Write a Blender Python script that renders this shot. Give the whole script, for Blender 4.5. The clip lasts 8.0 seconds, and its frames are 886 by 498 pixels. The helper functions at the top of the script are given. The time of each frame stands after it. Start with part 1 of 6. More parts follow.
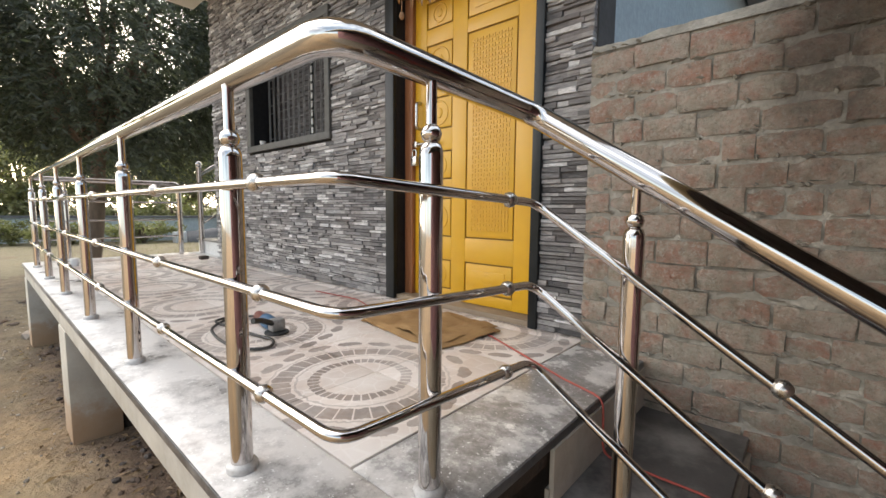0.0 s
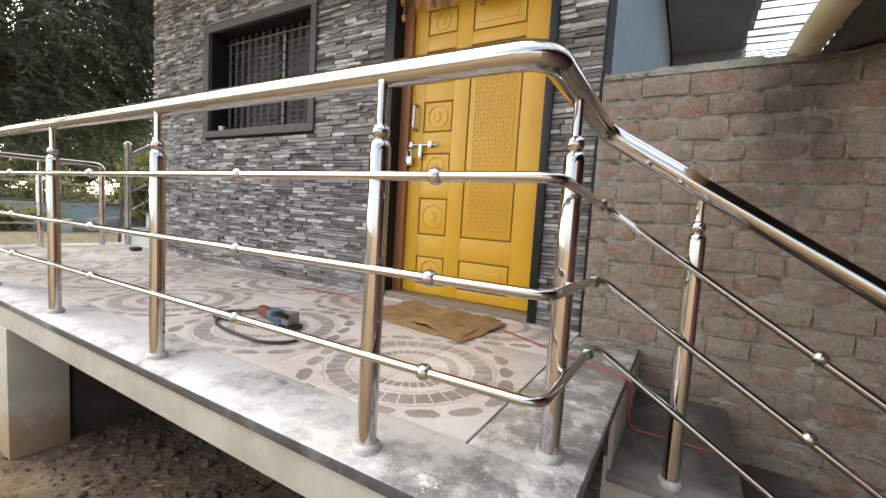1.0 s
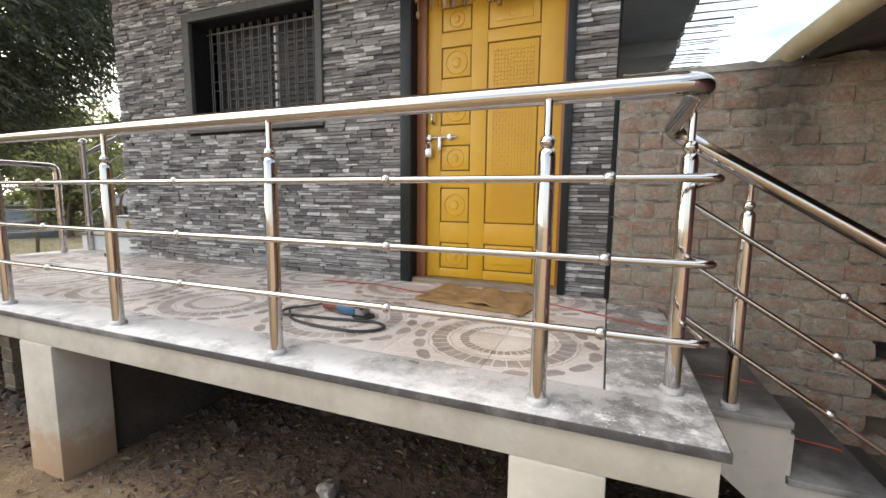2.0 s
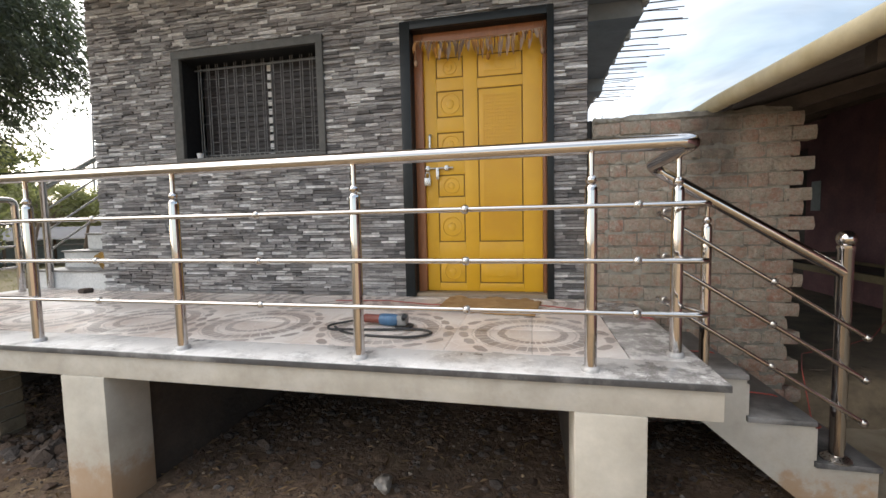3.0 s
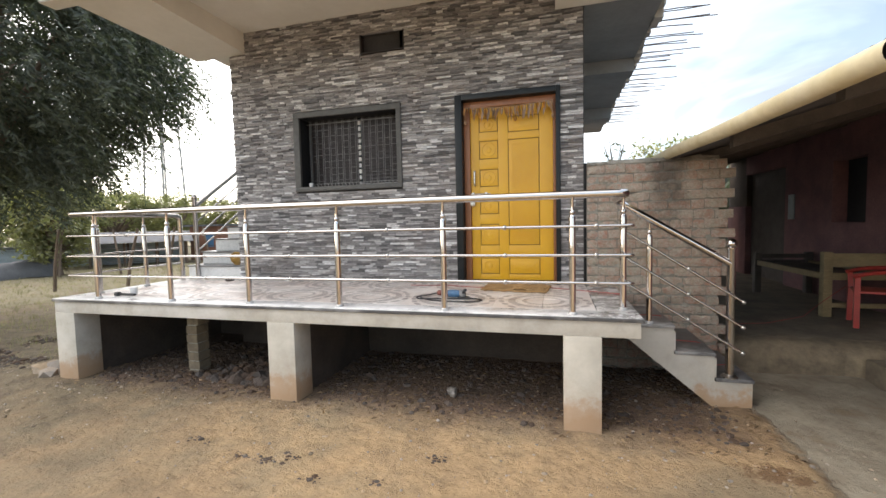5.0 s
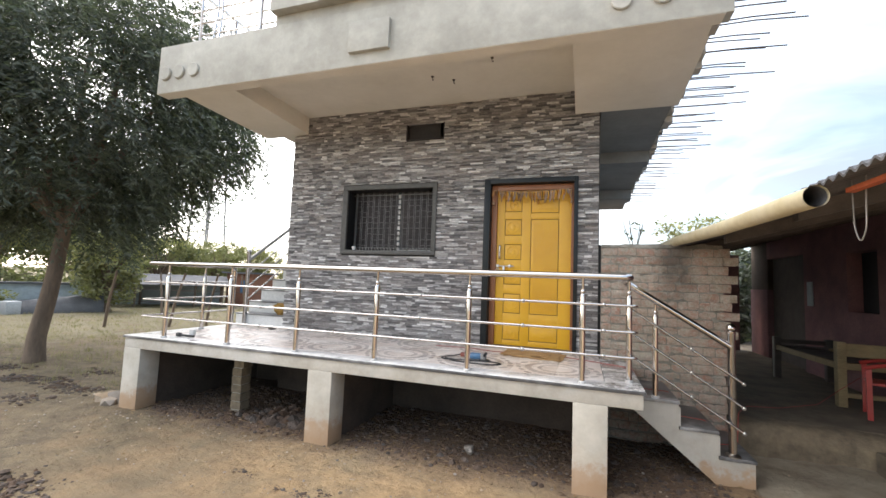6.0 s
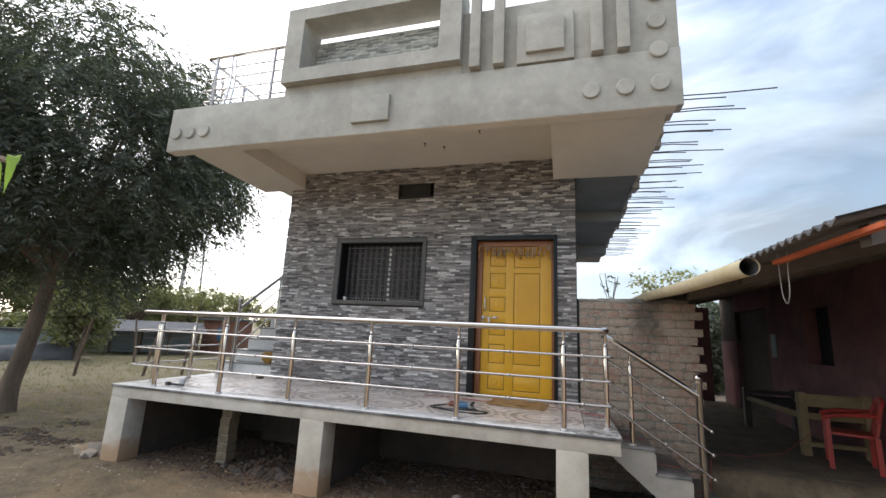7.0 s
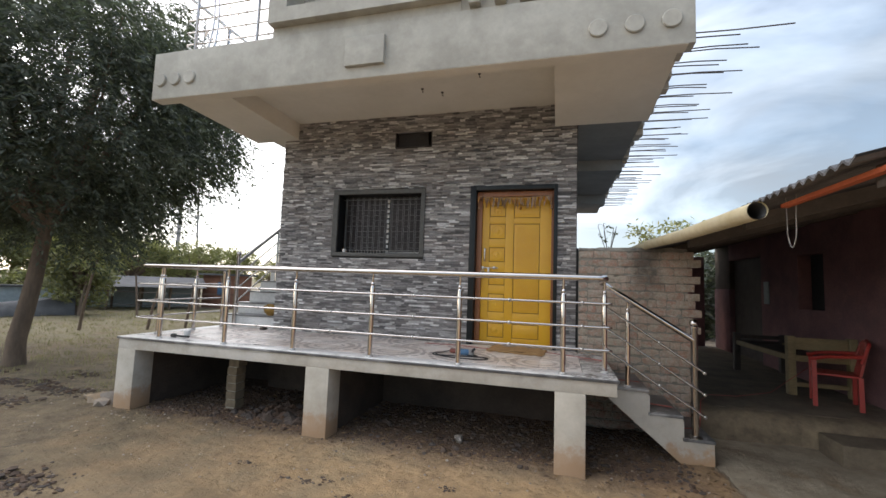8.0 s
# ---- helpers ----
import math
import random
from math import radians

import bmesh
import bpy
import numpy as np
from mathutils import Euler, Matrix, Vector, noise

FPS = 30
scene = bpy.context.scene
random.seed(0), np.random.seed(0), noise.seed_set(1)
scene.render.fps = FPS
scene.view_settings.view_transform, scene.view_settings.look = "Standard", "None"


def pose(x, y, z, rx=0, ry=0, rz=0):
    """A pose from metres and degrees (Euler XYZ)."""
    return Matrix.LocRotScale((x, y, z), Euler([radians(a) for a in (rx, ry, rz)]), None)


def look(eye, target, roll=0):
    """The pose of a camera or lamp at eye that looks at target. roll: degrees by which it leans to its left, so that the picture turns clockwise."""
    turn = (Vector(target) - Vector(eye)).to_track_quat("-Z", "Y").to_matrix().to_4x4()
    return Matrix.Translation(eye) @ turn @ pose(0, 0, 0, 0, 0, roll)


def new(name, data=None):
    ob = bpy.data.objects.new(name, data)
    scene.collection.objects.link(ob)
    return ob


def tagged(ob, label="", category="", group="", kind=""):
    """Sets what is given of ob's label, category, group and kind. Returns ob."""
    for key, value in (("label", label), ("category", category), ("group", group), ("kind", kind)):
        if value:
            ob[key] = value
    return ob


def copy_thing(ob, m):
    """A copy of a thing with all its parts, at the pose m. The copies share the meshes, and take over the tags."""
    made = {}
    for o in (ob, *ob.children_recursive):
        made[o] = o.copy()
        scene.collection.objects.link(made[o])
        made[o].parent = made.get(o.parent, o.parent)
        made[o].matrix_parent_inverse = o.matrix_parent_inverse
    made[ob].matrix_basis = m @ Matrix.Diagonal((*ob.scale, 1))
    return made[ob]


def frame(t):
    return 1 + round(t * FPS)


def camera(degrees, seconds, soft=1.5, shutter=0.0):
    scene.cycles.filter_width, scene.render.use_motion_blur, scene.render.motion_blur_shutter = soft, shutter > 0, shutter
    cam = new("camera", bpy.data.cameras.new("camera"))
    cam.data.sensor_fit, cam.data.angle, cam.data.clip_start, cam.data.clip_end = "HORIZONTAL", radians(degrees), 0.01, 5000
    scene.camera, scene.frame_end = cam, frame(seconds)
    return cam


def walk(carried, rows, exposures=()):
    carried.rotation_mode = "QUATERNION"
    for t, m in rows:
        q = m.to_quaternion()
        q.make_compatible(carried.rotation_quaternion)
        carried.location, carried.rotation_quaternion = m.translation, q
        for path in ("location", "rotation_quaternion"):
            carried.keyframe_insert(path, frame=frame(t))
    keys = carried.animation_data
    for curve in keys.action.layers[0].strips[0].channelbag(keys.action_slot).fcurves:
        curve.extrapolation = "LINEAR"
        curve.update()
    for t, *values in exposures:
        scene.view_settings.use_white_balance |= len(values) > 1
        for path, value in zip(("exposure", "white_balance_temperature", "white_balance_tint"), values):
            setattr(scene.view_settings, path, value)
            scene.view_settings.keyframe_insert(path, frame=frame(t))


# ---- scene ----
cam = camera(93.4, 8.0)
PATH = [
    (0, (0.054, -0.076, 1.527), (-1.27, 1.41, 1.335), 0.5),
    (0.5, (-0.078, -0.318, 1.506), (-1.216, 1.304, 1.236), 1.8),
    (1, (-0.3, -0.471, 1.495), (-1.303, 1.251, 1.328), 3.5),
    (1.5, (-0.534, -0.676, 1.485), (-1.398, 1.118, 1.301), 3.6),
    (1.7, (-0.635, -0.798, 1.495), (-1.435, 1.017, 1.243), 2.0),
    (2.8, (-1.127, -1.304, 1.534), (-1.624, 0.626, 1.369), -0.7),
    (3, (-1.188, -1.476, 1.534), (-1.606, 0.475, 1.393), -1.2),
    (3.5, (-1.195, -1.93, 1.58), (-1.547, 0.024, 1.345), -2.7),
    (4, (-1.117, -2.331, 1.608), (-1.524, -0.387, 1.373), -0.6),
    (4.2, (-1.095, -2.485, 1.592), (-1.487, -0.53, 1.44), 0.1),
    (5.3, (-1.039, -3.216, 1.639), (-1.663, -1.32, 1.513), -0.7),
    (5.5, (-1.003, -3.321, 1.653), (-1.677, -1.442, 1.521), 0.1),
    (6, (-0.956, -3.584, 1.709), (-1.592, -1.694, 1.87), 2.3),
    (6.5, (-0.961, -3.811, 1.761), (-1.515, -1.903, 1.992), 0.6),
    (7, (-0.956, -3.957, 1.733), (-1.505, -2.073, 2.122), 2.8),
    (7.5, (-0.963, -3.964, 1.735), (-1.512, -2.064, 2.034), 2.4),
    (8, (-1.007, -3.925, 1.701), (-1.539, -2.005, 1.871), 2.1),
]
EXPOSURES = [(0.0, 1.98, 6950, 10), (1.5, 1.94, 6850, 10), (3.0, 1.68, 6800, 10), (4.0, 1.8, 6750, 10), (5.5, 1.9, 6800, 10), (6.0, 1.92, 6600, 10), (6.5, 1.74, 6450, 10), (7.0, 1.29, 6400, 10), (8.0, 1.24, 6480, 10)]
walk(cam, [(t, look(eye, target, roll)) for t, eye, target, roll in PATH], EXPOSURES)

# ---- world and sun ----
SUN_AZ, SUN_EL = radians(173), radians(16)     # azimuth from +x, towards +y
world = bpy.data.worlds.new("world")
scene.world = world
world.use_nodes = True
wn, wl = world.node_tree.nodes, world.node_tree.links
sky = wn.new("ShaderNodeTexSky")
sky.sky_type, sky.sun_disc = "NISHITA", False
sky.sun_elevation, sky.sun_rotation = SUN_EL, radians(90) - SUN_AZ
sky.air_density, sky.dust_density, sky.ozone_density = 1.0, 1.2, 2.0
wco = wn.new("ShaderNodeTexCoord")
wmap = wn.new("ShaderNodeMapping")
wmap.inputs["Scale"].default_value = (1.0, 1.0, 2.6)
wl.new(wco.outputs["Generated"], wmap.inputs["Vector"])
cloud = wn.new("ShaderNodeTexNoise")
cloud.inputs["Scale"].default_value, cloud.inputs["Detail"].default_value = 1.7, 5.0
cloud.inputs["Roughness"].default_value = 0.55
wl.new(wmap.outputs["Vector"], cloud.inputs["Vector"])
cramp = wn.new("ShaderNodeValToRGB")
cramp.color_ramp.elements[0].position, cramp.color_ramp.elements[1].position = 0.36, 0.74
cramp.color_ramp.elements[0].color = (0.35, 0.35, 0.35, 1)
wl.new(cloud.outputs["Fac"], cramp.inputs["Fac"])
cmix = wn.new("ShaderNodeMix")
cmix.data_type = "RGBA"
# clouds are whiter and brighter towards the sun
wdot = wn.new("ShaderNodeVectorMath")
wdot.operation = "DOT_PRODUCT"
wdot.inputs[1].default_value = (math.cos(SUN_AZ), math.sin(SUN_AZ), math.tan(SUN_EL))
wl.new(wco.outputs["Generated"], wdot.inputs[0])
glow = wn.new("ShaderNodeMapRange")
glow.inputs["From Min"].default_value, glow.inputs["From Max"].default_value = -0.35, 1.0
wl.new(wdot.outputs["Value"], glow.inputs["Value"])
gpow = wn.new("ShaderNodeMath")
gpow.operation = "POWER"
gpow.inputs[1].default_value = 1.9
wl.new(glow.outputs["Result"], gpow.inputs[0])
lit = wn.new("ShaderNodeMix")
lit.data_type = "RGBA"
lit.inputs["A"].default_value, lit.inputs["B"].default_value = (1.68, 1.92, 2.2, 1), (13.6, 12.9, 12.5, 1)
wl.new(gpow.outputs[0], lit.inputs["Factor"])
wisp = wn.new("ShaderNodeTexNoise")
wisp.inputs["Scale"].default_value, wisp.inputs["Detail"].default_value, wisp.inputs["Distortion"].default_value = 2.6, 7.0, 0.6
wl.new(wmap.outputs["Vector"], wisp.inputs["Vector"])
wramp = wn.new("ShaderNodeMapRange")
wramp.inputs["From Min"].default_value, wramp.inputs["From Max"].default_value = 0.42, 0.66
wramp.inputs["To Min"].default_value, wramp.inputs["To Max"].default_value = 0.68, 1.5
wl.new(wisp.outputs["Fac"], wramp.inputs["Value"])
wisped = wn.new("ShaderNodeVectorMath")
wisped.operation = "SCALE"
wl.new(lit.outputs["Result"], wisped.inputs[0])
# an overcast sky is brightest overhead
wsep = wn.new("ShaderNodeSeparateXYZ")
wl.new(wco.outputs["Generated"], wsep.inputs[0])
zen = wn.new("ShaderNodeMapRange")
zen.inputs["From Min"].default_value, zen.inputs["From Max"].default_value = 0.35, 1.0
zen.inputs["To Min"].default_value, zen.inputs["To Max"].default_value = 0.9, 2.7
wl.new(wsep.outputs["Z"], zen.inputs["Value"])
# and paler again towards the horizon
low_sky = wn.new("ShaderNodeMapRange")
low_sky.inputs["From Min"].default_value, low_sky.inputs["From Max"].default_value = 0.0, 0.42
low_sky.inputs["To Min"].default_value, low_sky.inputs["To Max"].default_value = 0.55, 0.0
wl.new(wsep.outputs["Z"], low_sky.inputs["Value"])
zsum = wn.new("ShaderNodeMath")
zsum.operation = "ADD"
wl.new(zen.outputs["Result"], zsum.inputs[0])
wl.new(low_sky.outputs["Result"], zsum.inputs[1])
zmul = wn.new("ShaderNodeMath")
zmul.operation = "MULTIPLY"
wl.new(wramp.outputs["Result"], zmul.inputs[0])
wl.new(zsum.outputs[0], zmul.inputs[1])
wl.new(zmul.outputs[0], wisped.inputs["Scale"])
wl.new(wisped.outputs["Vector"], cmix.inputs["B"])
wl.new(cramp.outputs["Color"], cmix.inputs["Factor"])
wl.new(sky.outputs["Color"], cmix.inputs["A"])
wl.new(cmix.outputs["Result"], wn["Background"].inputs["Color"])
wn["Background"].inputs["Strength"].default_value = 0.14

sun = new("sun", bpy.data.lights.new("sun", "SUN"))
sun.data.energy, sun.data.angle, sun.data.color = 0.6, radians(9), (1.0, 0.86, 0.68)
sun.matrix_world = look((math.cos(SUN_AZ) * 40, math.sin(SUN_AZ) * 40, math.tan(SUN_EL) * 40), (0, 0, 0))


# ---- materials ----
def mth(nt, op, a, b=0.0, c=0.0):
    n = nt.nodes.new("ShaderNodeMath")
    n.operation = op
    for i, v in enumerate((a, b, c)):
        if isinstance(v, (int, float)):
            n.inputs[i].default_value = v
        else:
            nt.links.new(v, n.inputs[i])
    return n.outputs[0]


def mixc(nt, fac, a, b, blend="MIX"):
    n = nt.nodes.new("ShaderNodeMix")
    n.data_type, n.blend_type = "RGBA", blend
    for key, v in (("Factor", fac), ("A", a), ("B", b)):
        s = [i for i in n.inputs if i.name == key and i.type == ("VALUE" if key == "Factor" else "RGBA")][0]
        if isinstance(v, (int, float)):
            s.default_value = v
        elif isinstance(v, tuple):
            s.default_value = (*v[:3], 1)
        else:
            nt.links.new(v, s)
    return [o for o in n.outputs if o.type == "RGBA"][0]


def noise_tex(nt, scale, detail=5.0, rough=0.6, vec=None, stretch=None):
    if vec is None:
        vec = nt.nodes.new("ShaderNodeNewGeometry").outputs["Position"]
    if stretch:
        mp = nt.nodes.new("ShaderNodeMapping")
        mp.inputs["Scale"].default_value = stretch
        nt.links.new(vec, mp.inputs["Vector"])
        vec = mp.outputs["Vector"]
    n = nt.nodes.new("ShaderNodeTexNoise")
    n.inputs["Scale"].default_value, n.inputs["Detail"].default_value, n.inputs["Roughness"].default_value = scale, detail, rough
    nt.links.new(vec, n.inputs["Vector"])
    return n.outputs["Fac"]


def ramp(nt, fac, stops):
    r = nt.nodes.new("ShaderNodeValToRGB")
    e = r.color_ramp.elements
    while len(e) < len(stops):
        e.new(0.5)
    for el, (p, c) in zip(e, stops):
        el.position, el.color = p, (*(c if isinstance(c, tuple) else (c, c, c)), 1)
    nt.links.new(fac, r.inputs["Fac"])
    return r.outputs["Color"]


def base_mat(name):
    m = bpy.data.materials.new(name)
    m.use_nodes = True
    return m, m.node_tree, m.node_tree.nodes["Principled BSDF"]


def add_bump(nt, bsdf, height, strength, dist=0.01):
    b = nt.nodes.new("ShaderNodeBump")
    b.inputs["Strength"].default_value, b.inputs["Distance"].default_value = strength, dist
    nt.links.new(height, b.inputs["Height"])
    nt.links.new(b.outputs["Normal"], bsdf.inputs["Normal"])


def simple(name, c1, c2=None, rough=0.7, metal=0.0, scale=5.0, fine=60.0, bump=0.25, rnd="", spread=0.0, stretch=None, rvar=0.12, stain=None, stain_amount=0.5, grain=0.55):
    """Two-scale mottled surface; rnd: 'object' or 'island' gives each piece its own tone."""
    m, nt, p = base_mat(name)
    c2 = c2 or tuple(v * 0.72 for v in c1)
    big = ramp(nt, noise_tex(nt, scale, stretch=stretch), [(0.32, c1), (0.68, c2)])
    small = noise_tex(nt, fine, 4.0, 0.65, stretch=stretch)
    col = mixc(nt, grain, big, ramp(nt, small, [(0.3, 0.55), (0.7, 1.0)]), "MULTIPLY")
    if rnd:
        src = nt.nodes.new("ShaderNodeObjectInfo").outputs["Random"] if rnd == "object" else nt.nodes.new("ShaderNodeNewGeometry").outputs["Random Per Island"]
        hsv = nt.nodes.new("ShaderNodeHueSaturation")
        nt.links.new(col, hsv.inputs["Color"])
        nt.links.new(mth(nt, "MULTIPLY_ADD", src, 2 * spread, 1 - spread), hsv.inputs["Value"])
        h2 = mth(nt, "FRACT", mth(nt, "MULTIPLY", src, 7.31))
        nt.links.new(mth(nt, "MULTIPLY_ADD", h2, 0.9, 0.55), hsv.inputs["Saturation"])
        col = hsv.outputs["Color"]
    if stain:
        f = ramp(nt, noise_tex(nt, 1.7, 6.0, 0.7), [(0.48, 0.0), (0.68, stain_amount)])
        col = mixc(nt, f, col, stain)
    nt.links.new(col, p.inputs["Base Color"])
    p.inputs["Metallic"].default_value = metal
    nt.links.new(mth(nt, "MULTIPLY_ADD", small, rvar, rough - rvar / 2), p.inputs["Roughness"])
    if bump:
        add_bump(nt, p, small, bump)
    return m


def deck_tile_mat():
    """Printed floor tile: medallions of two rings of dark setts and a chain of blobs on a pale crackled ground."""
    m, nt, p = base_mat("printed_floor_tile")
    pos = nt.nodes.new("ShaderNodeNewGeometry").outputs["Position"]
    sep = nt.nodes.new("ShaderNodeSeparateXYZ")
    nt.links.new(pos, sep.inputs[0])
    wob = mth(nt, "MULTIPLY_ADD", noise_tex(nt, 26.0, 2.0), 0.03, -0.015)
    per = 0.86
    u = mth(nt, "MULTIPLY", mth(nt, "SUBTRACT", mth(nt, "FRACT", mth(nt, "MULTIPLY_ADD", sep.outputs[0], 1 / per, 1.19 / per + 10.5)), 0.5), per)
    v = mth(nt, "MULTIPLY", mth(nt, "SUBTRACT", mth(nt, "FRACT", mth(nt, "MULTIPLY_ADD", sep.outputs[1], 1 / per, -0.86 / per + 10.5)), 0.5), per)
    r = mth(nt, "SQRT", mth(nt, "ADD", mth(nt, "MULTIPLY", u, u), mth(nt, "MULTIPLY", v, v)))
    rw = mth(nt, "ADD", r, wob)
    ang = mth(nt, "MULTIPLY", mth(nt, "ARCTAN2", v, u), 1 / math.tau)

    def ring(rad, half, count, joint, wave=0.0):
        w = mth(nt, "MULTIPLY", mth(nt, "SINE", mth(nt, "MULTIPLY", ang, math.tau * 9)), wave)
        inside = mth(nt, "LESS_THAN", mth(nt, "ABSOLUTE", mth(nt, "SUBTRACT", mth(nt, "ADD", rw, w), rad)), half)
        seg = mth(nt, "GREATER_THAN", mth(nt, "FRACT", mth(nt, "MULTIPLY_ADD", ang, count, 50.0)), joint)
        return mth(nt, "MULTIPLY", inside, seg)

    e1 = mth(nt, "DIVIDE", mth(nt, "SUBTRACT", mth(nt, "FRACT", mth(nt, "MULTIPLY_ADD", ang, 18.0, 50.0)), 0.5), 0.4)
    e2 = mth(nt, "DIVIDE", mth(nt, "SUBTRACT", mth(nt, "ADD", rw, mth(nt, "MULTIPLY", mth(nt, "SINE", mth(nt, "MULTIPLY", ang, math.tau * 4)), 0.018)), 0.392), 0.027)
    blobs = mth(nt, "LESS_THAN", mth(nt, "ADD", mth(nt, "MULTIPLY", e1, e1), mth(nt, "MULTIPLY", e2, e2)), 1.0)
    dark = mth(nt, "MAXIMUM", ring(0.172, 0.02, 38, 0.18), mth(nt, "MAXIMUM", ring(0.287, 0.034, 34, 0.1), blobs))
    lines = mth(nt, "MAXIMUM", ring(0.235, 0.004, 1, 0.0), ring(0.335, 0.004, 1, 0.0))
    vor = nt.nodes.new("ShaderNodeTexVoronoi")
    vor.feature = "DISTANCE_TO_EDGE"
    vor.inputs["Scale"].default_value = 13.0
    nt.links.new(pos, vor.inputs["Vector"])
    crack = mth(nt, "LESS_THAN", vor.outputs["Distance"], 0.035)
    ground = ramp(nt, noise_tex(nt, 2.2, 6.0), [(0.35, (0.72, 0.67, 0.63)), (0.66, (0.54, 0.44, 0.38))])
    col = mixc(nt, mth(nt, "MULTIPLY", crack, 0.35), ground, (0.8, 0.77, 0.74))
    col = mixc(nt, mth(nt, "MULTIPLY", lines, 0.4), col, (0.2, 0.17, 0.15))
    darkc = ramp(nt, noise_tex(nt, 9.0, 4.0), [(0.3, (0.085, 0.07, 0.065)), (0.7, (0.2, 0.14, 0.11))])
    col = mixc(nt, mth(nt, "MULTIPLY", dark, 0.72), col, darkc)
    dust = ramp(nt, noise_tex(nt, 3.1, 7.0, 0.7), [(0.45, 0.0), (0.75, 0.5)])
    col = mixc(nt, dust, col, (0.74, 0.71, 0.68))
    nt.links.new(col, p.inputs["Base Color"])
    nt.links.new(mth(nt, "MULTIPLY_ADD", noise_tex(nt, 6.0), 0.45, 0.16), p.inputs["Roughness"])
    add_bump(nt, p, mth(nt, "ADD", mth(nt, "MULTIPLY", dark, -0.4), noise_tex(nt, 90.0)), 0.12, 0.004)
    return m


STAIN_AT = (0.25, -0.06)


def ground_mat():
    m, nt, p = base_mat("dry_earth")
    pos = nt.nodes.new("ShaderNodeNewGeometry").outputs["Position"]
    sep = nt.nodes.new("ShaderNodeSeparateXYZ")
    nt.links.new(pos, sep.inputs[0])
    a = ramp(nt, noise_tex(nt, 0.55, 7.0, 0.62), [(0.32, (0.52, 0.345, 0.175)), (0.5, (0.43, 0.29, 0.155)), (0.68, (0.27, 0.19, 0.11))])
    b = ramp(nt, noise_tex(nt, 9.0, 9.0, 0.72), [(0.34, 0.45), (0.56, 1.0)])
    col = mixc(nt, 0.6, a, b, "MULTIPLY")
    # shading of small dimples put into the colour
    dent_shade = ramp(nt, noise_tex(nt, 4.2, 8.0, 0.7, stretch=(1.0, 1.5, 1.0)), [(0.5, 0.0), (0.62, 0.42)])
    col = mixc(nt, dent_shade, col, (0.24, 0.165, 0.095))
    green = ramp(nt, noise_tex(nt, 0.8, 6.0, 0.65), [(0.46, 0.0), (0.64, 0.5)])
    col = mixc(nt, green, col, (0.24, 0.21, 0.14))
    # darker ground to the west and inside the undercroft
    # grey-brown yard soil, the tree's shade mixed into its colour
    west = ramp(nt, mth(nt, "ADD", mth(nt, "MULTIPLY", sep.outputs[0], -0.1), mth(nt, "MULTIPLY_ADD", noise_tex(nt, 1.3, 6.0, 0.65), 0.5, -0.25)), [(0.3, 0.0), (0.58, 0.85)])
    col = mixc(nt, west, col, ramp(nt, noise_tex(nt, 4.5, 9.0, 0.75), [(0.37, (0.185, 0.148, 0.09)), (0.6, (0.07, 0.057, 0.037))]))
    # soil and leaf mould, with the deck's shade painted into the colour
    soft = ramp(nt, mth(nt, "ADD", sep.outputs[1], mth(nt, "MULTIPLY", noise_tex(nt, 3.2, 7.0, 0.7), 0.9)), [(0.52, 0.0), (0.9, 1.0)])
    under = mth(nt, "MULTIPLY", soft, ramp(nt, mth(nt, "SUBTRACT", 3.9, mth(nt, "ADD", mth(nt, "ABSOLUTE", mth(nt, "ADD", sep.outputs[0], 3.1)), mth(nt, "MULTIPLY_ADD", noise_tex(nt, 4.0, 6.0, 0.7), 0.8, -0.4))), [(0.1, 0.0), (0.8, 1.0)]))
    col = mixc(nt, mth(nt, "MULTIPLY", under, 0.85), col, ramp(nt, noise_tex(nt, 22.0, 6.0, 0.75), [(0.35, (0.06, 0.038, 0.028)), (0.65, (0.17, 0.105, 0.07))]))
    # cement apron by the steps and the veranda
    ap = ramp(nt, mth(nt, "ADD", sep.outputs[0], mth(nt, "MULTIPLY_ADD", noise_tex(nt, 5.0, 8.0, 0.7), 0.36, -0.18)), [(0.47, 0.0), (0.56, 1.0)])
    near = mth(nt, "MULTIPLY", ap, ramp(nt, mth(nt, "ADD", mth(nt, "MULTIPLY_ADD", sep.outputs[1], 0.5, 1.3), mth(nt, "MULTIPLY", noise_tex(nt, 1.8, 7.0, 0.7), 0.9)), [(0.3, 0.0), (0.8, 1.0)]))
    col = mixc(nt, mth(nt, "MULTIPLY", near, 0.92), col, ramp(nt, noise_tex(nt, 3.0, 8.0, 0.65), [(0.33, (0.33, 0.295, 0.225)), (0.66, (0.19, 0.162, 0.12))]))
    # rust-red damp patch on the earth in front of the steps
    dxs = mth(nt, "MULTIPLY", mth(nt, "SUBTRACT", sep.outputs[0], STAIN_AT[0]), 1.0)
    dys = mth(nt, "MULTIPLY", mth(nt, "SUBTRACT", sep.outputs[1], STAIN_AT[1]), 1.9)
    dd = mth(nt, "ADD", mth(nt, "SQRT", mth(nt, "ADD", mth(nt, "MULTIPLY", dxs, dxs), mth(nt, "MULTIPLY", dys, dys))), mth(nt, "MULTIPLY_ADD", noise_tex(nt, 9.0, 7.0, 0.72), 0.8, -0.4))
    col = mixc(nt, ramp(nt, dd, [(0.15, 0.75), (0.22, 0.0)]), col, (0.15, 0.075, 0.03))
    # scattered dark trodden patches
    col = mixc(nt, ramp(nt, noise_tex(nt, 1.5, 9.0, 0.74), [(0.54, 0.0), (0.66, 0.5)]), col, (0.24, 0.165, 0.09))
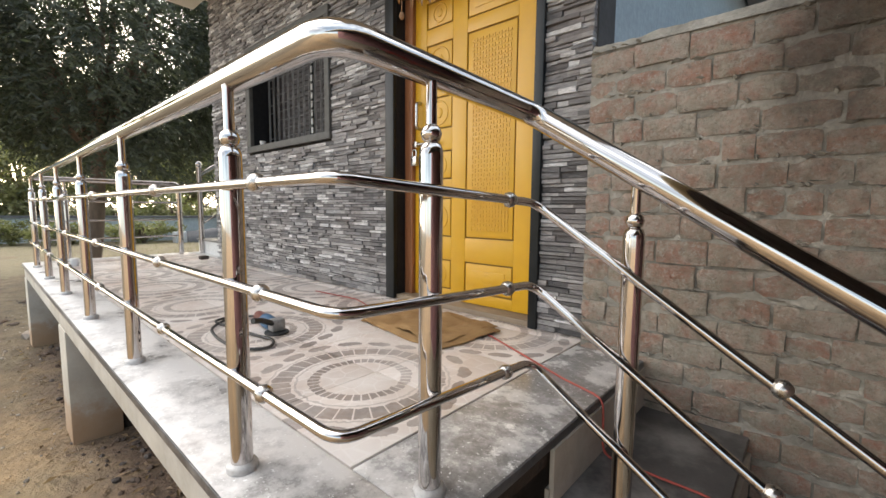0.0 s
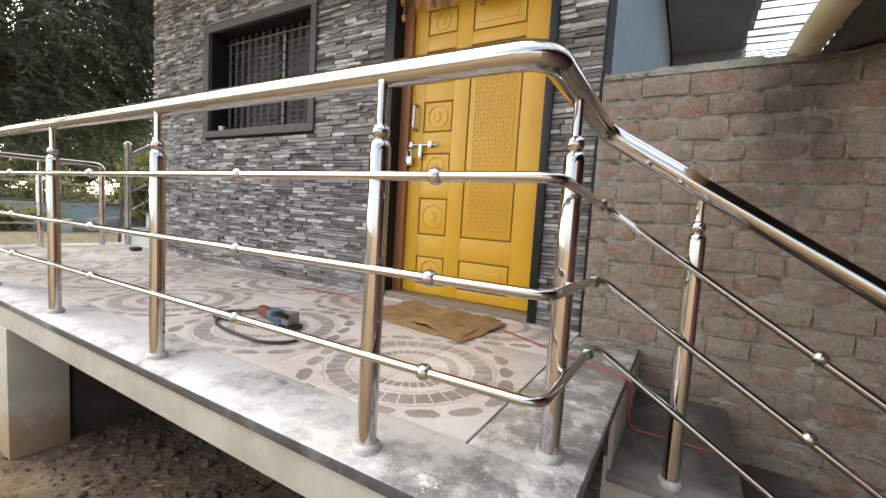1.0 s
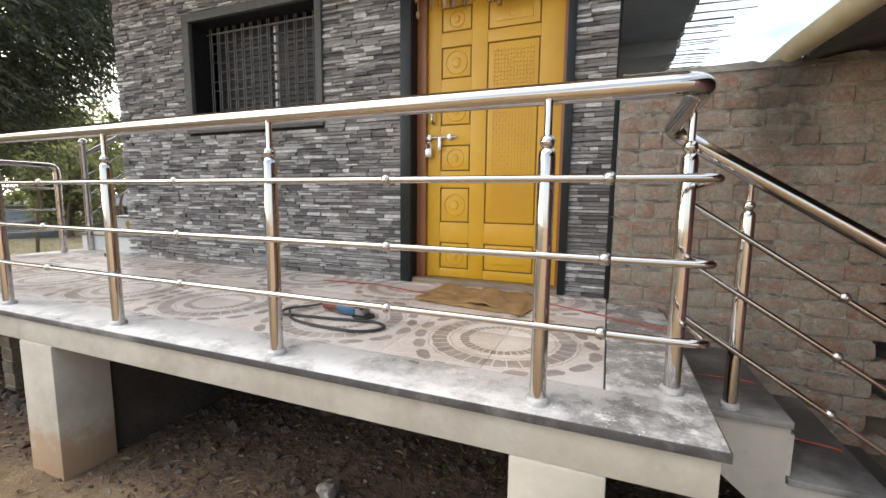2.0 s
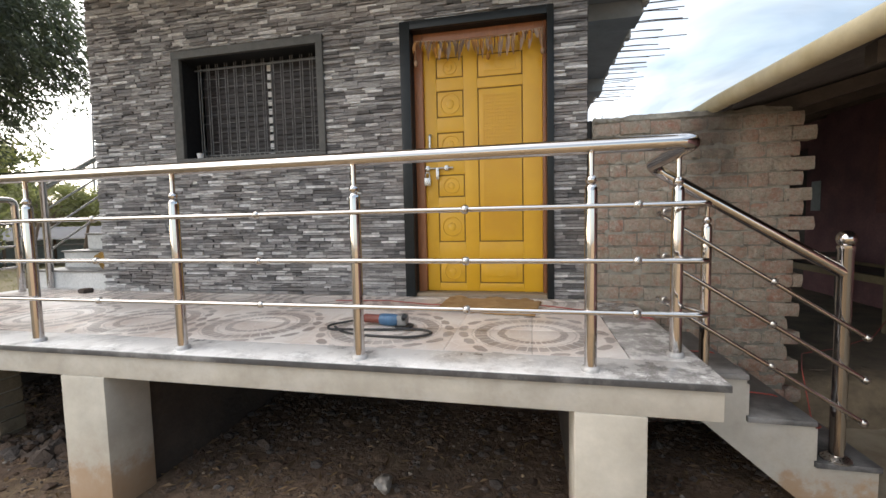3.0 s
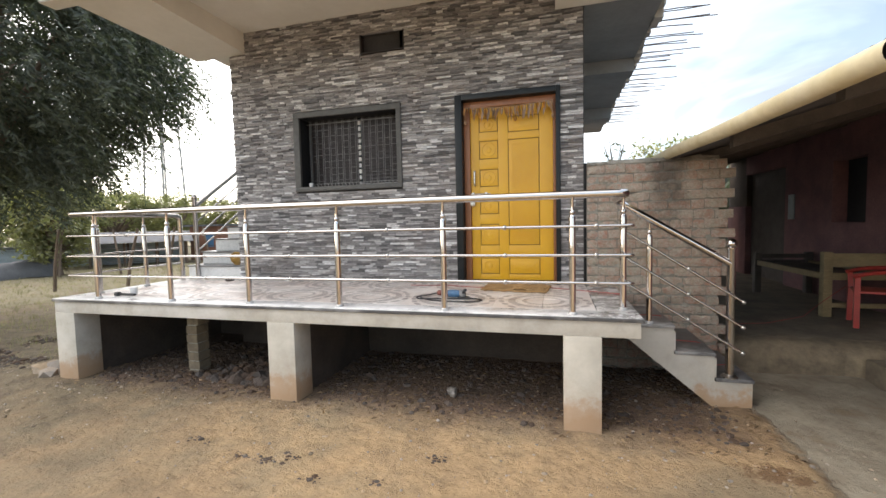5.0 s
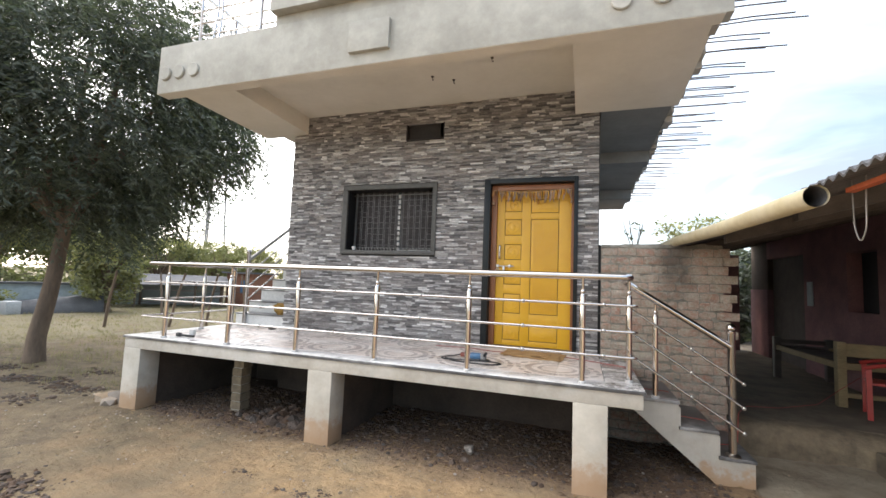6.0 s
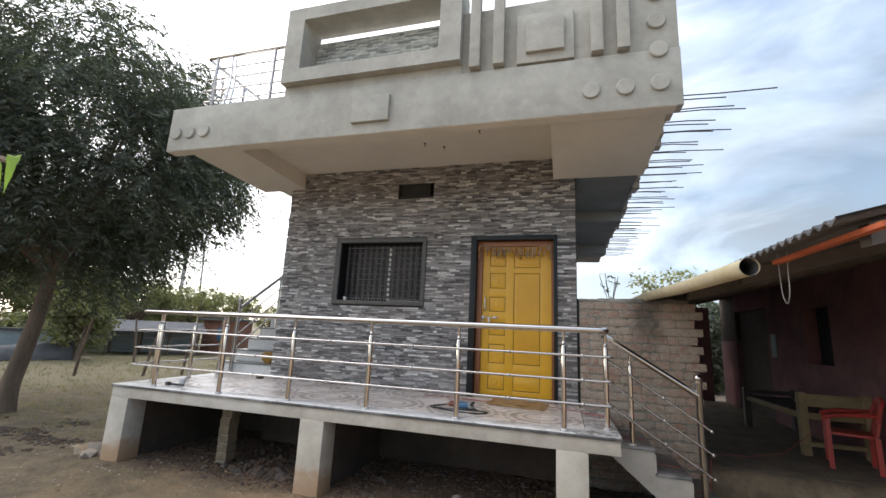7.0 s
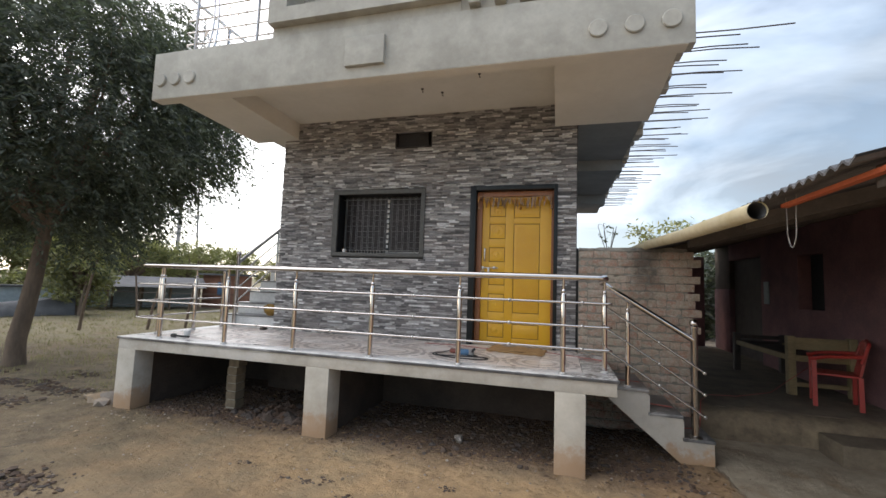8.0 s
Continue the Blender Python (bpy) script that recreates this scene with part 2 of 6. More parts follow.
    # dry grass tint further out to the west
    far = mth(nt, "MULTIPLY", mth(nt, "LESS_THAN", mth(nt, "ADD", sep.outputs[0], mth(nt, "MULTIPLY", noise_tex(nt, 0.5), 5.0)), -10.0), mth(nt, "GREATER_THAN", noise_tex(nt, 1.1, 6.0), 0.42))
    col = mixc(nt, mth(nt, "MULTIPLY", far, 0.6), col, ramp(nt, noise_tex(nt, 7.0, 7.0, 0.75), [(0.35, (0.23, 0.2, 0.12)), (0.7, (0.12, 0.112, 0.062))]))
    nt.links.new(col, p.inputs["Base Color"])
    p.inputs["Roughness"].default_value = 0.95
    rough_h = mth(nt, "ADD", mth(nt, "MULTIPLY", noise_tex(nt, 22.0, 8.0, 0.7), 0.55), mth(nt, "MULTIPLY", noise_tex(nt, 4.0, 9.0, 0.68), 2.1))
    add_bump(nt, p, mth(nt, "MULTIPLY", rough_h, mth(nt, "MULTIPLY_ADD", near, -0.7, 1.0)), 0.9, 0.055)
    return m


def ledger_mat(name, rnd):
    m, nt, p = base_mat(name)
    src = nt.nodes.new("ShaderNodeObjectInfo").outputs["Random"] if rnd == "object" else nt.nodes.new("ShaderNodeNewGeometry").outputs["Random Per Island"]
    tone = ramp(nt, src, [(0.0, (0.1, 0.096, 0.097)), (0.25, (0.235, 0.224, 0.222)), (0.5, (0.35, 0.328, 0.32)), (0.7, (0.5, 0.482, 0.472)), (0.79, (0.17, 0.162, 0.164)), (0.9, (0.66, 0.642, 0.632)), (1.0, (0.85, 0.838, 0.828))])
    n = noise_tex(nt, 55.0, 7.0, 0.75, stretch=(0.4, 1.0, 1.5))
    col = mixc(nt, 0.85, tone, ramp(nt, n, [(0.3, 0.38), (0.58, 1.2)]), "MULTIPLY")
    rust = ramp(nt, noise_tex(nt, 1.6, 8.0, 0.72), [(0.48, 0.0), (0.72, 0.38)])
    col = mixc(nt, rust, col, (0.36, 0.29, 0.25))
    nt.links.new(col, p.inputs["Base Color"])
    nt.links.new(mth(nt, "MULTIPLY_ADD", n, 0.35, 0.35), p.inputs["Roughness"])
    add_bump(nt, p, n, 1.0, 0.02)
    return m


def soot(nt, sep, col):
    # sooty damp streak that runs down from the gutter's end
    dx = mth(nt, "ABSOLUTE", mth(nt, "ADD", sep.outputs[0], mth(nt, "MULTIPLY_ADD", noise_tex(nt, 6.0), 0.3, -0.2)))
    streak = mth(nt, "MULTIPLY", ramp(nt, mth(nt, "MULTIPLY", dx, 3.4), [(0.2, 1.0), (0.85, 0.0)]), ramp(nt, mth(nt, "SUBTRACT", mth(nt, "ADD", sep.outputs[2], mth(nt, "MULTIPLY", noise_tex(nt, 14.0, 7.0, 0.75), 0.9)), 1.7), [(0.25, 0.0), (0.75, 1.0)]))
    col = mixc(nt, mth(nt, "MULTIPLY", streak, 0.7), col, (0.055, 0.05, 0.045))
    return col


def brick_mat():
    m, nt, p = base_mat("weathered_brick")
    rnd = nt.nodes.new("ShaderNodeObjectInfo").outputs["Random"]
    tone = ramp(nt, rnd, [(0.0, (0.46, 0.16, 0.1)), (0.16, (0.54, 0.33, 0.25)), (0.5, (0.53, 0.42, 0.335)), (0.8, (0.52, 0.31, 0.23)), (1.0, (0.42, 0.15, 0.09))])
    n = noise_tex(nt, 20.0, 7.0, 0.72)
    col = mixc(nt, 0.7, tone, ramp(nt, n, [(0.3, 0.5), (0.65, 1.0)]), "MULTIPLY")
    red = ramp(nt, noise_tex(nt, 8.0, 7.0, 0.7), [(0.53, 0.0), (0.68, 0.55)])
    col = mixc(nt, red, col, (0.42, 0.18, 0.11))
    pits = ramp(nt, noise_tex(nt, 60.0, 6.0, 0.85), [(0.34, 0.25), (0.5, 1.05)])
    smear = ramp(nt, noise_tex(nt, 11.0, 9.0, 0.78), [(0.41, 0.0), (0.57, 0.8)])
    col = mixc(nt, smear, col, ramp(nt, noise_tex(nt, 34.0, 5.0), [(0.3, (0.36, 0.34, 0.28)), (0.7, (0.62, 0.59, 0.51))]))
    col = mixc(nt, 0.75, col, pits, "MULTIPLY")
    mottle = ramp(nt, noise_tex(nt, 16.0, 6.0, 0.7), [(0.36, (0.38, 0.365, 0.27)), (0.48, (0.56, 0.46, 0.36)), (0.56, (0.68, 0.46, 0.37)), (0.66, (0.54, 0.23, 0.14))])
    col = mixc(nt, 0.3, col, mottle)
    grime = ramp(nt, noise_tex(nt, 2.6, 8.0, 0.72), [(0.5, 0.0), (0.7, 0.3)])
    col = mixc(nt, grime, col, (0.2, 0.165, 0.125))
    flecks = ramp(nt, noise_tex(nt, 38.0, 6.0, 0.8), [(0.54, 0.0), (0.62, 0.6)])
    col = mixc(nt, flecks, col, (0.62, 0.585, 0.51))
    moss = ramp(nt, noise_tex(nt, 1.9, 9.0, 0.75), [(0.5, 0.0), (0.7, 0.4)])
    col = mixc(nt, moss, col, (0.31, 0.305, 0.215))
    pos = nt.nodes.new("ShaderNodeNewGeometry").outputs["Position"]
    sep = nt.nodes.new("ShaderNodeSeparateXYZ")
    nt.links.new(pos, sep.inputs[0])
    col = soot(nt, sep, col)
    nt.links.new(col, p.inputs["Base Color"])
    p.inputs["Roughness"].default_value = 0.92
    add_bump(nt, p, mth(nt, "ADD", n, mth(nt, "MULTIPLY", noise_tex(nt, 45.0, 7.0, 0.8), 0.9)), 1.0, 0.04)
    return m


def steel_mat():
    m, nt, p = base_mat("polished_steel")
    p.inputs["Base Color"].default_value = (0.53, 0.505, 0.49, 1)
    p.inputs["Metallic"].default_value = 1.0
    n = noise_tex(nt, 30.0, 5.0)
    nt.links.new(mth(nt, "MULTIPLY_ADD", n, 0.1, 0.015), p.inputs["Roughness"])
    add_bump(nt, p, noise_tex(nt, 9.0, 2.0), 0.012, 0.01)
    return m


def border_mat():
    """Dark polished stone under uneven white grinding dust with splashed specks."""
    m, nt, p = base_mat("dusty_border_stone")
    stone = ramp(nt, noise_tex(nt, 60.0, 5.0, 0.7), [(0.35, (0.13, 0.125, 0.12)), (0.65, (0.24, 0.23, 0.225))])
    pos = nt.nodes.new("ShaderNodeNewGeometry").outputs["Position"]
    sep = nt.nodes.new("ShaderNodeSeparateXYZ")
    nt.links.new(pos, sep.inputs[0])
    film = ramp(nt, mth(nt, "ADD", noise_tex(nt, 3.4, 8.0, 0.72), mth(nt, "MULTIPLY", ramp(nt, mth(nt, "ADD", sep.outputs[0], 1.1), [(0.0, 0.14), (0.4, 0.0)]), 1.0)), [(0.45, 0.08), (0.66, 0.92)])
    col = mixc(nt, film, stone, (0.76, 0.74, 0.72))
    specks = ramp(nt, noise_tex(nt, 85.0, 3.0, 0.6), [(0.64, 0.0), (0.7, 0.9)])
    col = mixc(nt, specks, col, (0.85, 0.85, 0.84))
    spill = ramp(nt, noise_tex(nt, 8.0, 7.0, 0.7), [(0.58, 0.0), (0.64, 0.8)])
    col = mixc(nt, spill, col, (0.84, 0.83, 0.81))
    brown = ramp(nt, noise_tex(nt, 2.1, 6.0, 0.65, stretch=(1.0, 1.4, 1.0)), [(0.56, 0.0), (0.7, 0.45)])
    col = mixc(nt, brown, col, (0.17, 0.12, 0.09))
    nt.links.new(col, p.inputs["Base Color"])
    nt.links.new(mth(nt, "MULTIPLY_ADD", film, 0.4, 0.12), p.inputs["Roughness"])
    add_bump(nt, p, mth(nt, "ADD", specks, film), 0.15, 0.004)
    return m


def leaf_mat(name, c1, c2):
    m, nt, p = base_mat(name)
    src = nt.nodes.new("ShaderNodeNewGeometry").outputs["Random Per Island"]
    col = ramp(nt, src, [(0.0, c1), (1.0, c2)])
    col = mixc(nt, 0.7, col, ramp(nt, noise_tex(nt, 1.3, 3.0), [(0.35, 0.6), (0.65, 1.25)]), "MULTIPLY")
    nt.links.new(col, p.inputs["Base Color"])
    p.inputs["Roughness"].default_value = 0.6
    tr = nt.nodes.new("ShaderNodeBsdfTranslucent")
    nt.links.new(mixc(nt, 1.0, col, (1.0, 1.15, 0.6), "MULTIPLY"), tr.inputs["Color"])
    ms = nt.nodes.new("ShaderNodeMixShader")
    ms.inputs[0].default_value = 0.4
    nt.links.new(p.outputs[0], ms.inputs[1])
    nt.links.new(tr.outputs[0], ms.inputs[2])
    nt.links.new(ms.outputs[0], nt.nodes["Material Output"].inputs["Surface"])
    return m


STEEL = steel_mat()
TILE = deck_tile_mat()
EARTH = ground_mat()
LEDGER_OBJ, LEDGER_ISL = ledger_mat("ledger_stone", "object"), ledger_mat("ledger_stone_run", "island")
BRICK = brick_mat()
MORTAR = simple("lime_mortar", (0.3, 0.28, 0.24), (0.19, 0.175, 0.15), 0.95, scale=4, fine=45, bump=0.9)
CEMENT = simple("raw_cement_plaster", (0.47, 0.435, 0.375), (0.36, 0.33, 0.28), 0.9, scale=3.2, fine=18, bump=0.2, stain=(0.56, 0.545, 0.52), grain=0.28)
WALL_MORTAR = simple("grey_wall_mortar", (0.37, 0.345, 0.295), (0.2, 0.185, 0.155), 0.95, scale=9, fine=50, bump=1.0)
BANK_EDGE = simple("crumbling_bank", (0.26, 0.205, 0.135), (0.14, 0.112, 0.078), 0.95, scale=5, fine=22, bump=1.0)
EARTH_BANK = simple("beaten_earth", (0.22, 0.182, 0.128), (0.125, 0.102, 0.074), 0.95, scale=3, fine=25, bump=0.7)
# dark backing that draws the shadow lines between the ledger stones
JOINT_SHADE = simple("joint_shade", (0.07, 0.065, 0.062), (0.045, 0.042, 0.04), 0.95, scale=6, fine=50)
# brown darkened to carry the shade under the deck and the veranda roof
SHADE_BROWN = simple("shade_brown", (0.085, 0.064, 0.05), (0.05, 0.038, 0.03), 0.95, scale=3, fine=30, bump=0.6)
PILLAR = simple("pillar_plaster", (0.5, 0.465, 0.4), (0.39, 0.36, 0.305), 0.9, scale=3.0, fine=14, bump=0.18, stain=(0.56, 0.54, 0.5), stain_amount=0.35, grain=0.25)


def mud_foot(m, top):
    """Splashed orange mud up to an uneven height."""
    nt = m.node_tree
    p = nt.nodes["Principled BSDF"]
    old = p.inputs["Base Color"].links[0].from_socket
    sep = nt.nodes.new("ShaderNodeSeparateXYZ")
    nt.links.new(nt.nodes.new("ShaderNodeNewGeometry").outputs["Position"], sep.inputs[0])
    h = mth(nt, "ADD", sep.outputs[2], mth(nt, "MULTIPLY_ADD", noise_tex(nt, 7.0, 6.0, 0.7), 0.5, -0.25))
    f = ramp(nt, mth(nt, "MULTIPLY", h, 1.0 / top), [(0.1, 0.85), (0.4, 0.7), (0.62, 0.15), (1.0, 0.0)])
    nt.links.new(mixc(nt, f, old, (0.33, 0.2, 0.105)), p.inputs["Base Color"])


mud_foot(PILLAR, 0.42)
WAIST = simple("stair_flank_plaster", (0.47, 0.435, 0.375), (0.36, 0.33, 0.28), 0.9, scale=3.2, fine=18, bump=0.2, stain=(0.5, 0.485, 0.45), grain=0.28)
mud_foot(WAIST, 0.22)
wm = WALL_MORTAR.node_tree
wm_p = wm.nodes["Principled BSDF"]
wm_sep = wm.nodes.new("ShaderNodeSeparateXYZ")
wm.links.new(wm.nodes.new("ShaderNodeNewGeometry").outputs["Position"], wm_sep.inputs[0])
wm.links.new(soot(wm, wm_sep, wm_p.inputs["Base Color"].links[0].from_socket), wm_p.inputs["Base Color"])
CREAM = simple("cream_primer", (0.77, 0.73, 0.65), (0.69, 0.65, 0.57), 0.85, scale=1.6, fine=12, bump=0.1, grain=0.1)
FASCIA = simple("grey_render", (0.46, 0.452, 0.41), (0.35, 0.344, 0.31), 0.9, scale=2.6, fine=9, bump=0.14, stain=(0.27, 0.263, 0.235), stain_amount=0.6, grain=0.35)
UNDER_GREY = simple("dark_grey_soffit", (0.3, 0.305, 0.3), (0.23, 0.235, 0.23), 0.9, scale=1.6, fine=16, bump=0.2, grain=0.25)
SLATE = simple("slate_blue_paint", (0.36, 0.42, 0.44), (0.29, 0.34, 0.36), 0.8, scale=1.4, fine=26, bump=0.25)
GRANITE_DARK = simple("black_granite", (0.012, 0.012, 0.013), (0.02, 0.02, 0.021), 0.5, scale=30, fine=160, bump=0.03)
GRANITE_DARK.node_tree.nodes["Principled BSDF"].inputs["Specular IOR Level"].default_value = 0.2
# black granite; its slight blue stands for sky reflected in the polish
DOOR_GRANITE = simple("sky_tinted_granite", (0.013, 0.016, 0.017), (0.008, 0.01, 0.011), 0.34, scale=14, fine=150, bump=0.04)
DOOR_GRANITE.node_tree.nodes["Principled BSDF"].inputs["Specular IOR Level"].default_value = 0.28
GRANITE_SURROUND = simple("grey_granite", (0.1, 0.097, 0.09), (0.07, 0.068, 0.063), 0.6, scale=20, fine=150, bump=0.05)
GRANITE_TREAD = simple("dusty_granite", (0.09, 0.09, 0.093), (0.05, 0.05, 0.053), 0.34, scale=9, fine=120, bump=0.05, stain=(0.5, 0.49, 0.48), stain_amount=0.45)
BORDER = border_mat()
DOOR_YELLOW = simple("ochre_door_enamel", (0.66, 0.365, 0.02), (0.6, 0.315, 0.016), 0.36, scale=3, fine=24, bump=0.04, grain=0.15)
# darker ochre that shows in the grooves round the panels
DOOR_LINE = simple("door_groove_dark", (0.3, 0.17, 0.02), (0.22, 0.12, 0.02), 0.7, scale=9, fine=60, bump=0.1)
TEAK = simple("varnished_teak", (0.36, 0.145, 0.06), (0.24, 0.09, 0.038), 0.4, scale=6, fine=50, bump=0.1, stretch=(1, 1, 0.12))
SILL_WOOD = simple("worn_sill_wood", (0.33, 0.25, 0.17), (0.24, 0.18, 0.12), 0.7, scale=8, fine=60, stretch=(0.2, 1, 1))
DRY_LEAF = simple("dried_mango_leaf", (0.34, 0.17, 0.06), (0.24, 0.12, 0.05), 0.7, scale=20, fine=90, rnd="object", spread=0.35)
DARK_ROOM = simple("unlit_room", (0.05, 0.048, 0.05), (0.035, 0.034, 0.036), 0.9, scale=3, fine=30)
SHUTTER = simple("brown_shutter", (0.042, 0.033, 0.034), (0.025, 0.021, 0.022), 0.6, scale=5, fine=60, bump=0.1)
IRON = simple("dusty_iron", (0.36, 0.35, 0.34), (0.22, 0.215, 0.21), 0.55, metal=0.4, scale=12, fine=80, bump=0.1)
WHITE = simple("white_plaster", (0.78, 0.77, 0.75), (0.68, 0.67, 0.65), 0.8, scale=3, fine=40)
REBAR = simple("rusty_rebar", (0.09, 0.065, 0.055), (0.055, 0.045, 0.04), 0.8, metal=0.0, scale=14, fine=120)
JUTE = simple("jute_sack", (0.46, 0.28, 0.12), (0.34, 0.19, 0.075), 0.95, scale=9, fine=240, bump=0.8)
RUBBER = simple("black_rubber", (0.02, 0.02, 0.021), (0.03, 0.03, 0.03), 0.5, scale=12, fine=100, bump=0.05)
TOOL_BLUE = simple("blue_tool_plastic", (0.05, 0.14, 0.26), (0.035, 0.1, 0.2), 0.45, scale=16, fine=90, bump=0.05)
TOOL_RED = simple("red_tool_plastic", (0.2, 0.05, 0.035), (0.13, 0.035, 0.025), 0.45, scale=16, fine=90, bump=0.05)
DUSTY = simple("dusty_flange", (0.62, 0.61, 0.6), (0.42, 0.41, 0.4), 0.6, metal=0.3, scale=14, fine=90, bump=0.2)
CHROME = simple("dull_chrome", (0.6, 0.58, 0.56), (0.5, 0.48, 0.46), 0.28, metal=1.0, scale=20, fine=90, bump=0.03)
RED_PLASTIC = simple("red_chair_plastic", (0.42, 0.035, 0.025), (0.34, 0.03, 0.022), 0.45, scale=8, fine=60, bump=0.03)
RED_WIRE = simple("red_cable", (0.42, 0.08, 0.06), (0.33, 0.06, 0.05), 0.5, scale=20, fine=90, bump=0.03)
OLD_WOOD = simple("yellowed_wood", (0.36, 0.28, 0.15), (0.24, 0.185, 0.1), 0.75, scale=6, fine=60, stretch=(0.3, 1, 1), bump=0.3)
DARK_WOOD = simple("dark_wood", (0.1, 0.085, 0.075), (0.06, 0.052, 0.046), 0.7, scale=6, fine=60)
PINK = simple("faded_pink_limewash", (0.3, 0.16, 0.165), (0.19, 0.1, 0.11), 0.92, scale=1.8, fine=30, stain=(0.11, 0.075, 0.08))
ROOF_SHEET = simple("aged_cement_sheet", (0.12, 0.12, 0.125), (0.075, 0.075, 0.08), 0.85, scale=3, fine=40)
GUTTER = simple("cream_pvc", (0.58, 0.52, 0.36), (0.48, 0.41, 0.25), 0.55, scale=5, fine=16, bump=0.08, stain=(0.4, 0.36, 0.27), stain_amount=0.5, grain=0.25)
ORANGE = simple("orange_primer", (0.5, 0.12, 0.045), (0.4, 0.09, 0.035), 0.7, scale=5, fine=50)
BARK = simple("grey_bark", (0.2, 0.145, 0.105), (0.12, 0.088, 0.065), 0.95, scale=5, fine=24, bump=1.0, stretch=(1, 1, 0.3))
CLOD = simple("dark_clods", (0.07, 0.047, 0.035), (0.11, 0.078, 0.058), 0.95, scale=9, fine=70, bump=1.0, rnd="island", spread=0.2)
PEBBLE = simple("pebbles", (0.36, 0.29, 0.22), (0.25, 0.2, 0.15), 0.95, scale=9, fine=60, rnd="island", spread=0.4)
LEAVES = leaf_mat("tree_leaves", (0.055, 0.068, 0.057), (0.13, 0.143, 0.112))
LEAVES_FAR = leaf_mat("far_leaves", (0.16, 0.165, 0.08), (0.3, 0.285, 0.145))
LITTER = leaf_mat("leaf_litter", (0.1, 0.06, 0.035), (0.34, 0.22, 0.13))
STRAW = leaf_mat("dry_grass", (0.3, 0.255, 0.145), (0.17, 0.16, 0.08))
BLUE_WALL = simple("pale_blue_wall", (0.47, 0.53, 0.55), (0.37, 0.43, 0.46), 0.85, scale=0.6, fine=9)
CAR_PAINT = simple("pale_car_paint", (0.5, 0.51, 0.52), (0.44, 0.45, 0.46), 0.3, scale=3, fine=30, bump=0.0)
GREY_PALE = simple("galvanised_lattice", (0.33, 0.33, 0.33), (0.25, 0.25, 0.25), 0.6, metal=0.3, scale=4, fine=30)
CLOTH = simple("mustard_cloth", (0.34, 0.2, 0.045), (0.24, 0.135, 0.03), 0.9, scale=12, fine=90, bump=0.4)
HUT = simple("red_brown_limewash", (0.26, 0.12, 0.075), (0.18, 0.085, 0.055), 0.92, scale=2, fine=14)
STRIP = simple("green_grey_strip_tile", (0.46, 0.48, 0.44), (0.3, 0.31, 0.29), 0.6, scale=14, fine=60, rnd="island", spread=0.55)
GRILLE_IRON = simple("dark_grille_iron", (0.24, 0.235, 0.23), (0.13, 0.128, 0.125), 0.6, metal=0.3, scale=12, fine=80, bump=0.1)
PLASTIC_BAG = simple("clear_bag_film", (0.3, 0.27, 0.24), (0.17, 0.145, 0.12), 0.3, scale=18, fine=90)


# ---- mesh helpers ----
def box(bm, x0, x1, y0, y1, z0, z1, bevel=0.0):
    r = bmesh.ops.create_cube(bm, size=1.0)["verts"]
    for v in r:
        v.co = Vector((x0 + (v.co.x + 0.5) * (x1 - x0), y0 + (v.co.y + 0.5) * (y1 - y0), z0 + (v.co.z + 0.5) * (z1 - z0)))
    if bevel:
        es = list({e for v in r for e in v.link_edges})
        bmesh.ops.bevel(bm, geom=es, offset=bevel, segments=2, profile=0.6, affect="EDGES")
    return r


def fillet(pts, rad, n=6):
    pts = [Vector(p) for p in pts]
    out = [pts[0]]
    for a, b, c in zip(pts, pts[1:], pts[2:]):
        d0, d1 = (a - b).normalized(), (c - b).normalized()
        ro = min(rad, (a - b).length * 0.49, (c - b).length * 0.49)
        p0, p1 = b + d0 * ro, b + d1 * ro
        for i in range(n + 1):
            s = i / n
            out.append(p0 * (1 - s) ** 2 + b * 2 * s * (1 - s) + p1 * s * s)
    out.append(pts[-1])
    return out


def sweep(bm, pts, r, seg=12, radii=None, caps=True):
    """A tube along pts; radii gives each point a radius of its own."""
    pts = [Vector(p) for p in pts]
    up, rings = None, []
    for i, p in enumerate(pts):
        d = (pts[min(i + 1, len(pts) - 1)] - pts[max(i - 1, 0)]).normalized()
        if up is None:
            up = d.orthogonal().normalized()
        up = (up - d * up.dot(d)).normalized()
        side = d.cross(up)
        rr = radii[i] if radii else r
        rings.append([bm.verts.new(p + (up * math.cos(math.tau * k / seg) + side * math.sin(math.tau * k / seg)) * rr) for k in range(seg)])
    for a, b in zip(rings, rings[1:]):
        for k in range(seg):
            bm.faces.new((a[k], a[(k + 1) % seg], b[(k + 1) % seg], b[k])).smooth = True
    if caps:
        bm.faces.new(rings[0][::-1])
        bm.faces.new(rings[-1])


def lathe(bm, x, y, prof, seg=16):
    """Turned form about a vertical axis; prof: (radius, z) from the bottom up."""
    rings = [[bm.verts.new((x + r * math.cos(math.tau * k / seg), y + r * math.sin(math.tau * k / seg), z)) for k in range(seg)] for r, z in prof]
    for a, b in zip(rings, rings[1:]):
        for k in range(seg):
            bm.faces.new((a[k], a[(k + 1) % seg], b[(k + 1) % seg], b[k])).smooth = True
    bm.faces.new(rings[0][::-1])
    bm.faces.new(rings[-1])


def ball(bm, c, r, seg=12, squash=1.0):
    vs = bmesh.ops.create_uvsphere(bm, u_segments=seg, v_segments=max(6, seg // 2), radius=r)["verts"]
    for v in vs:
        v.co = Vector((v.co.x, v.co.y, v.co.z * squash)) + Vector(c)
        for f in v.link_faces:
            f.smooth = True


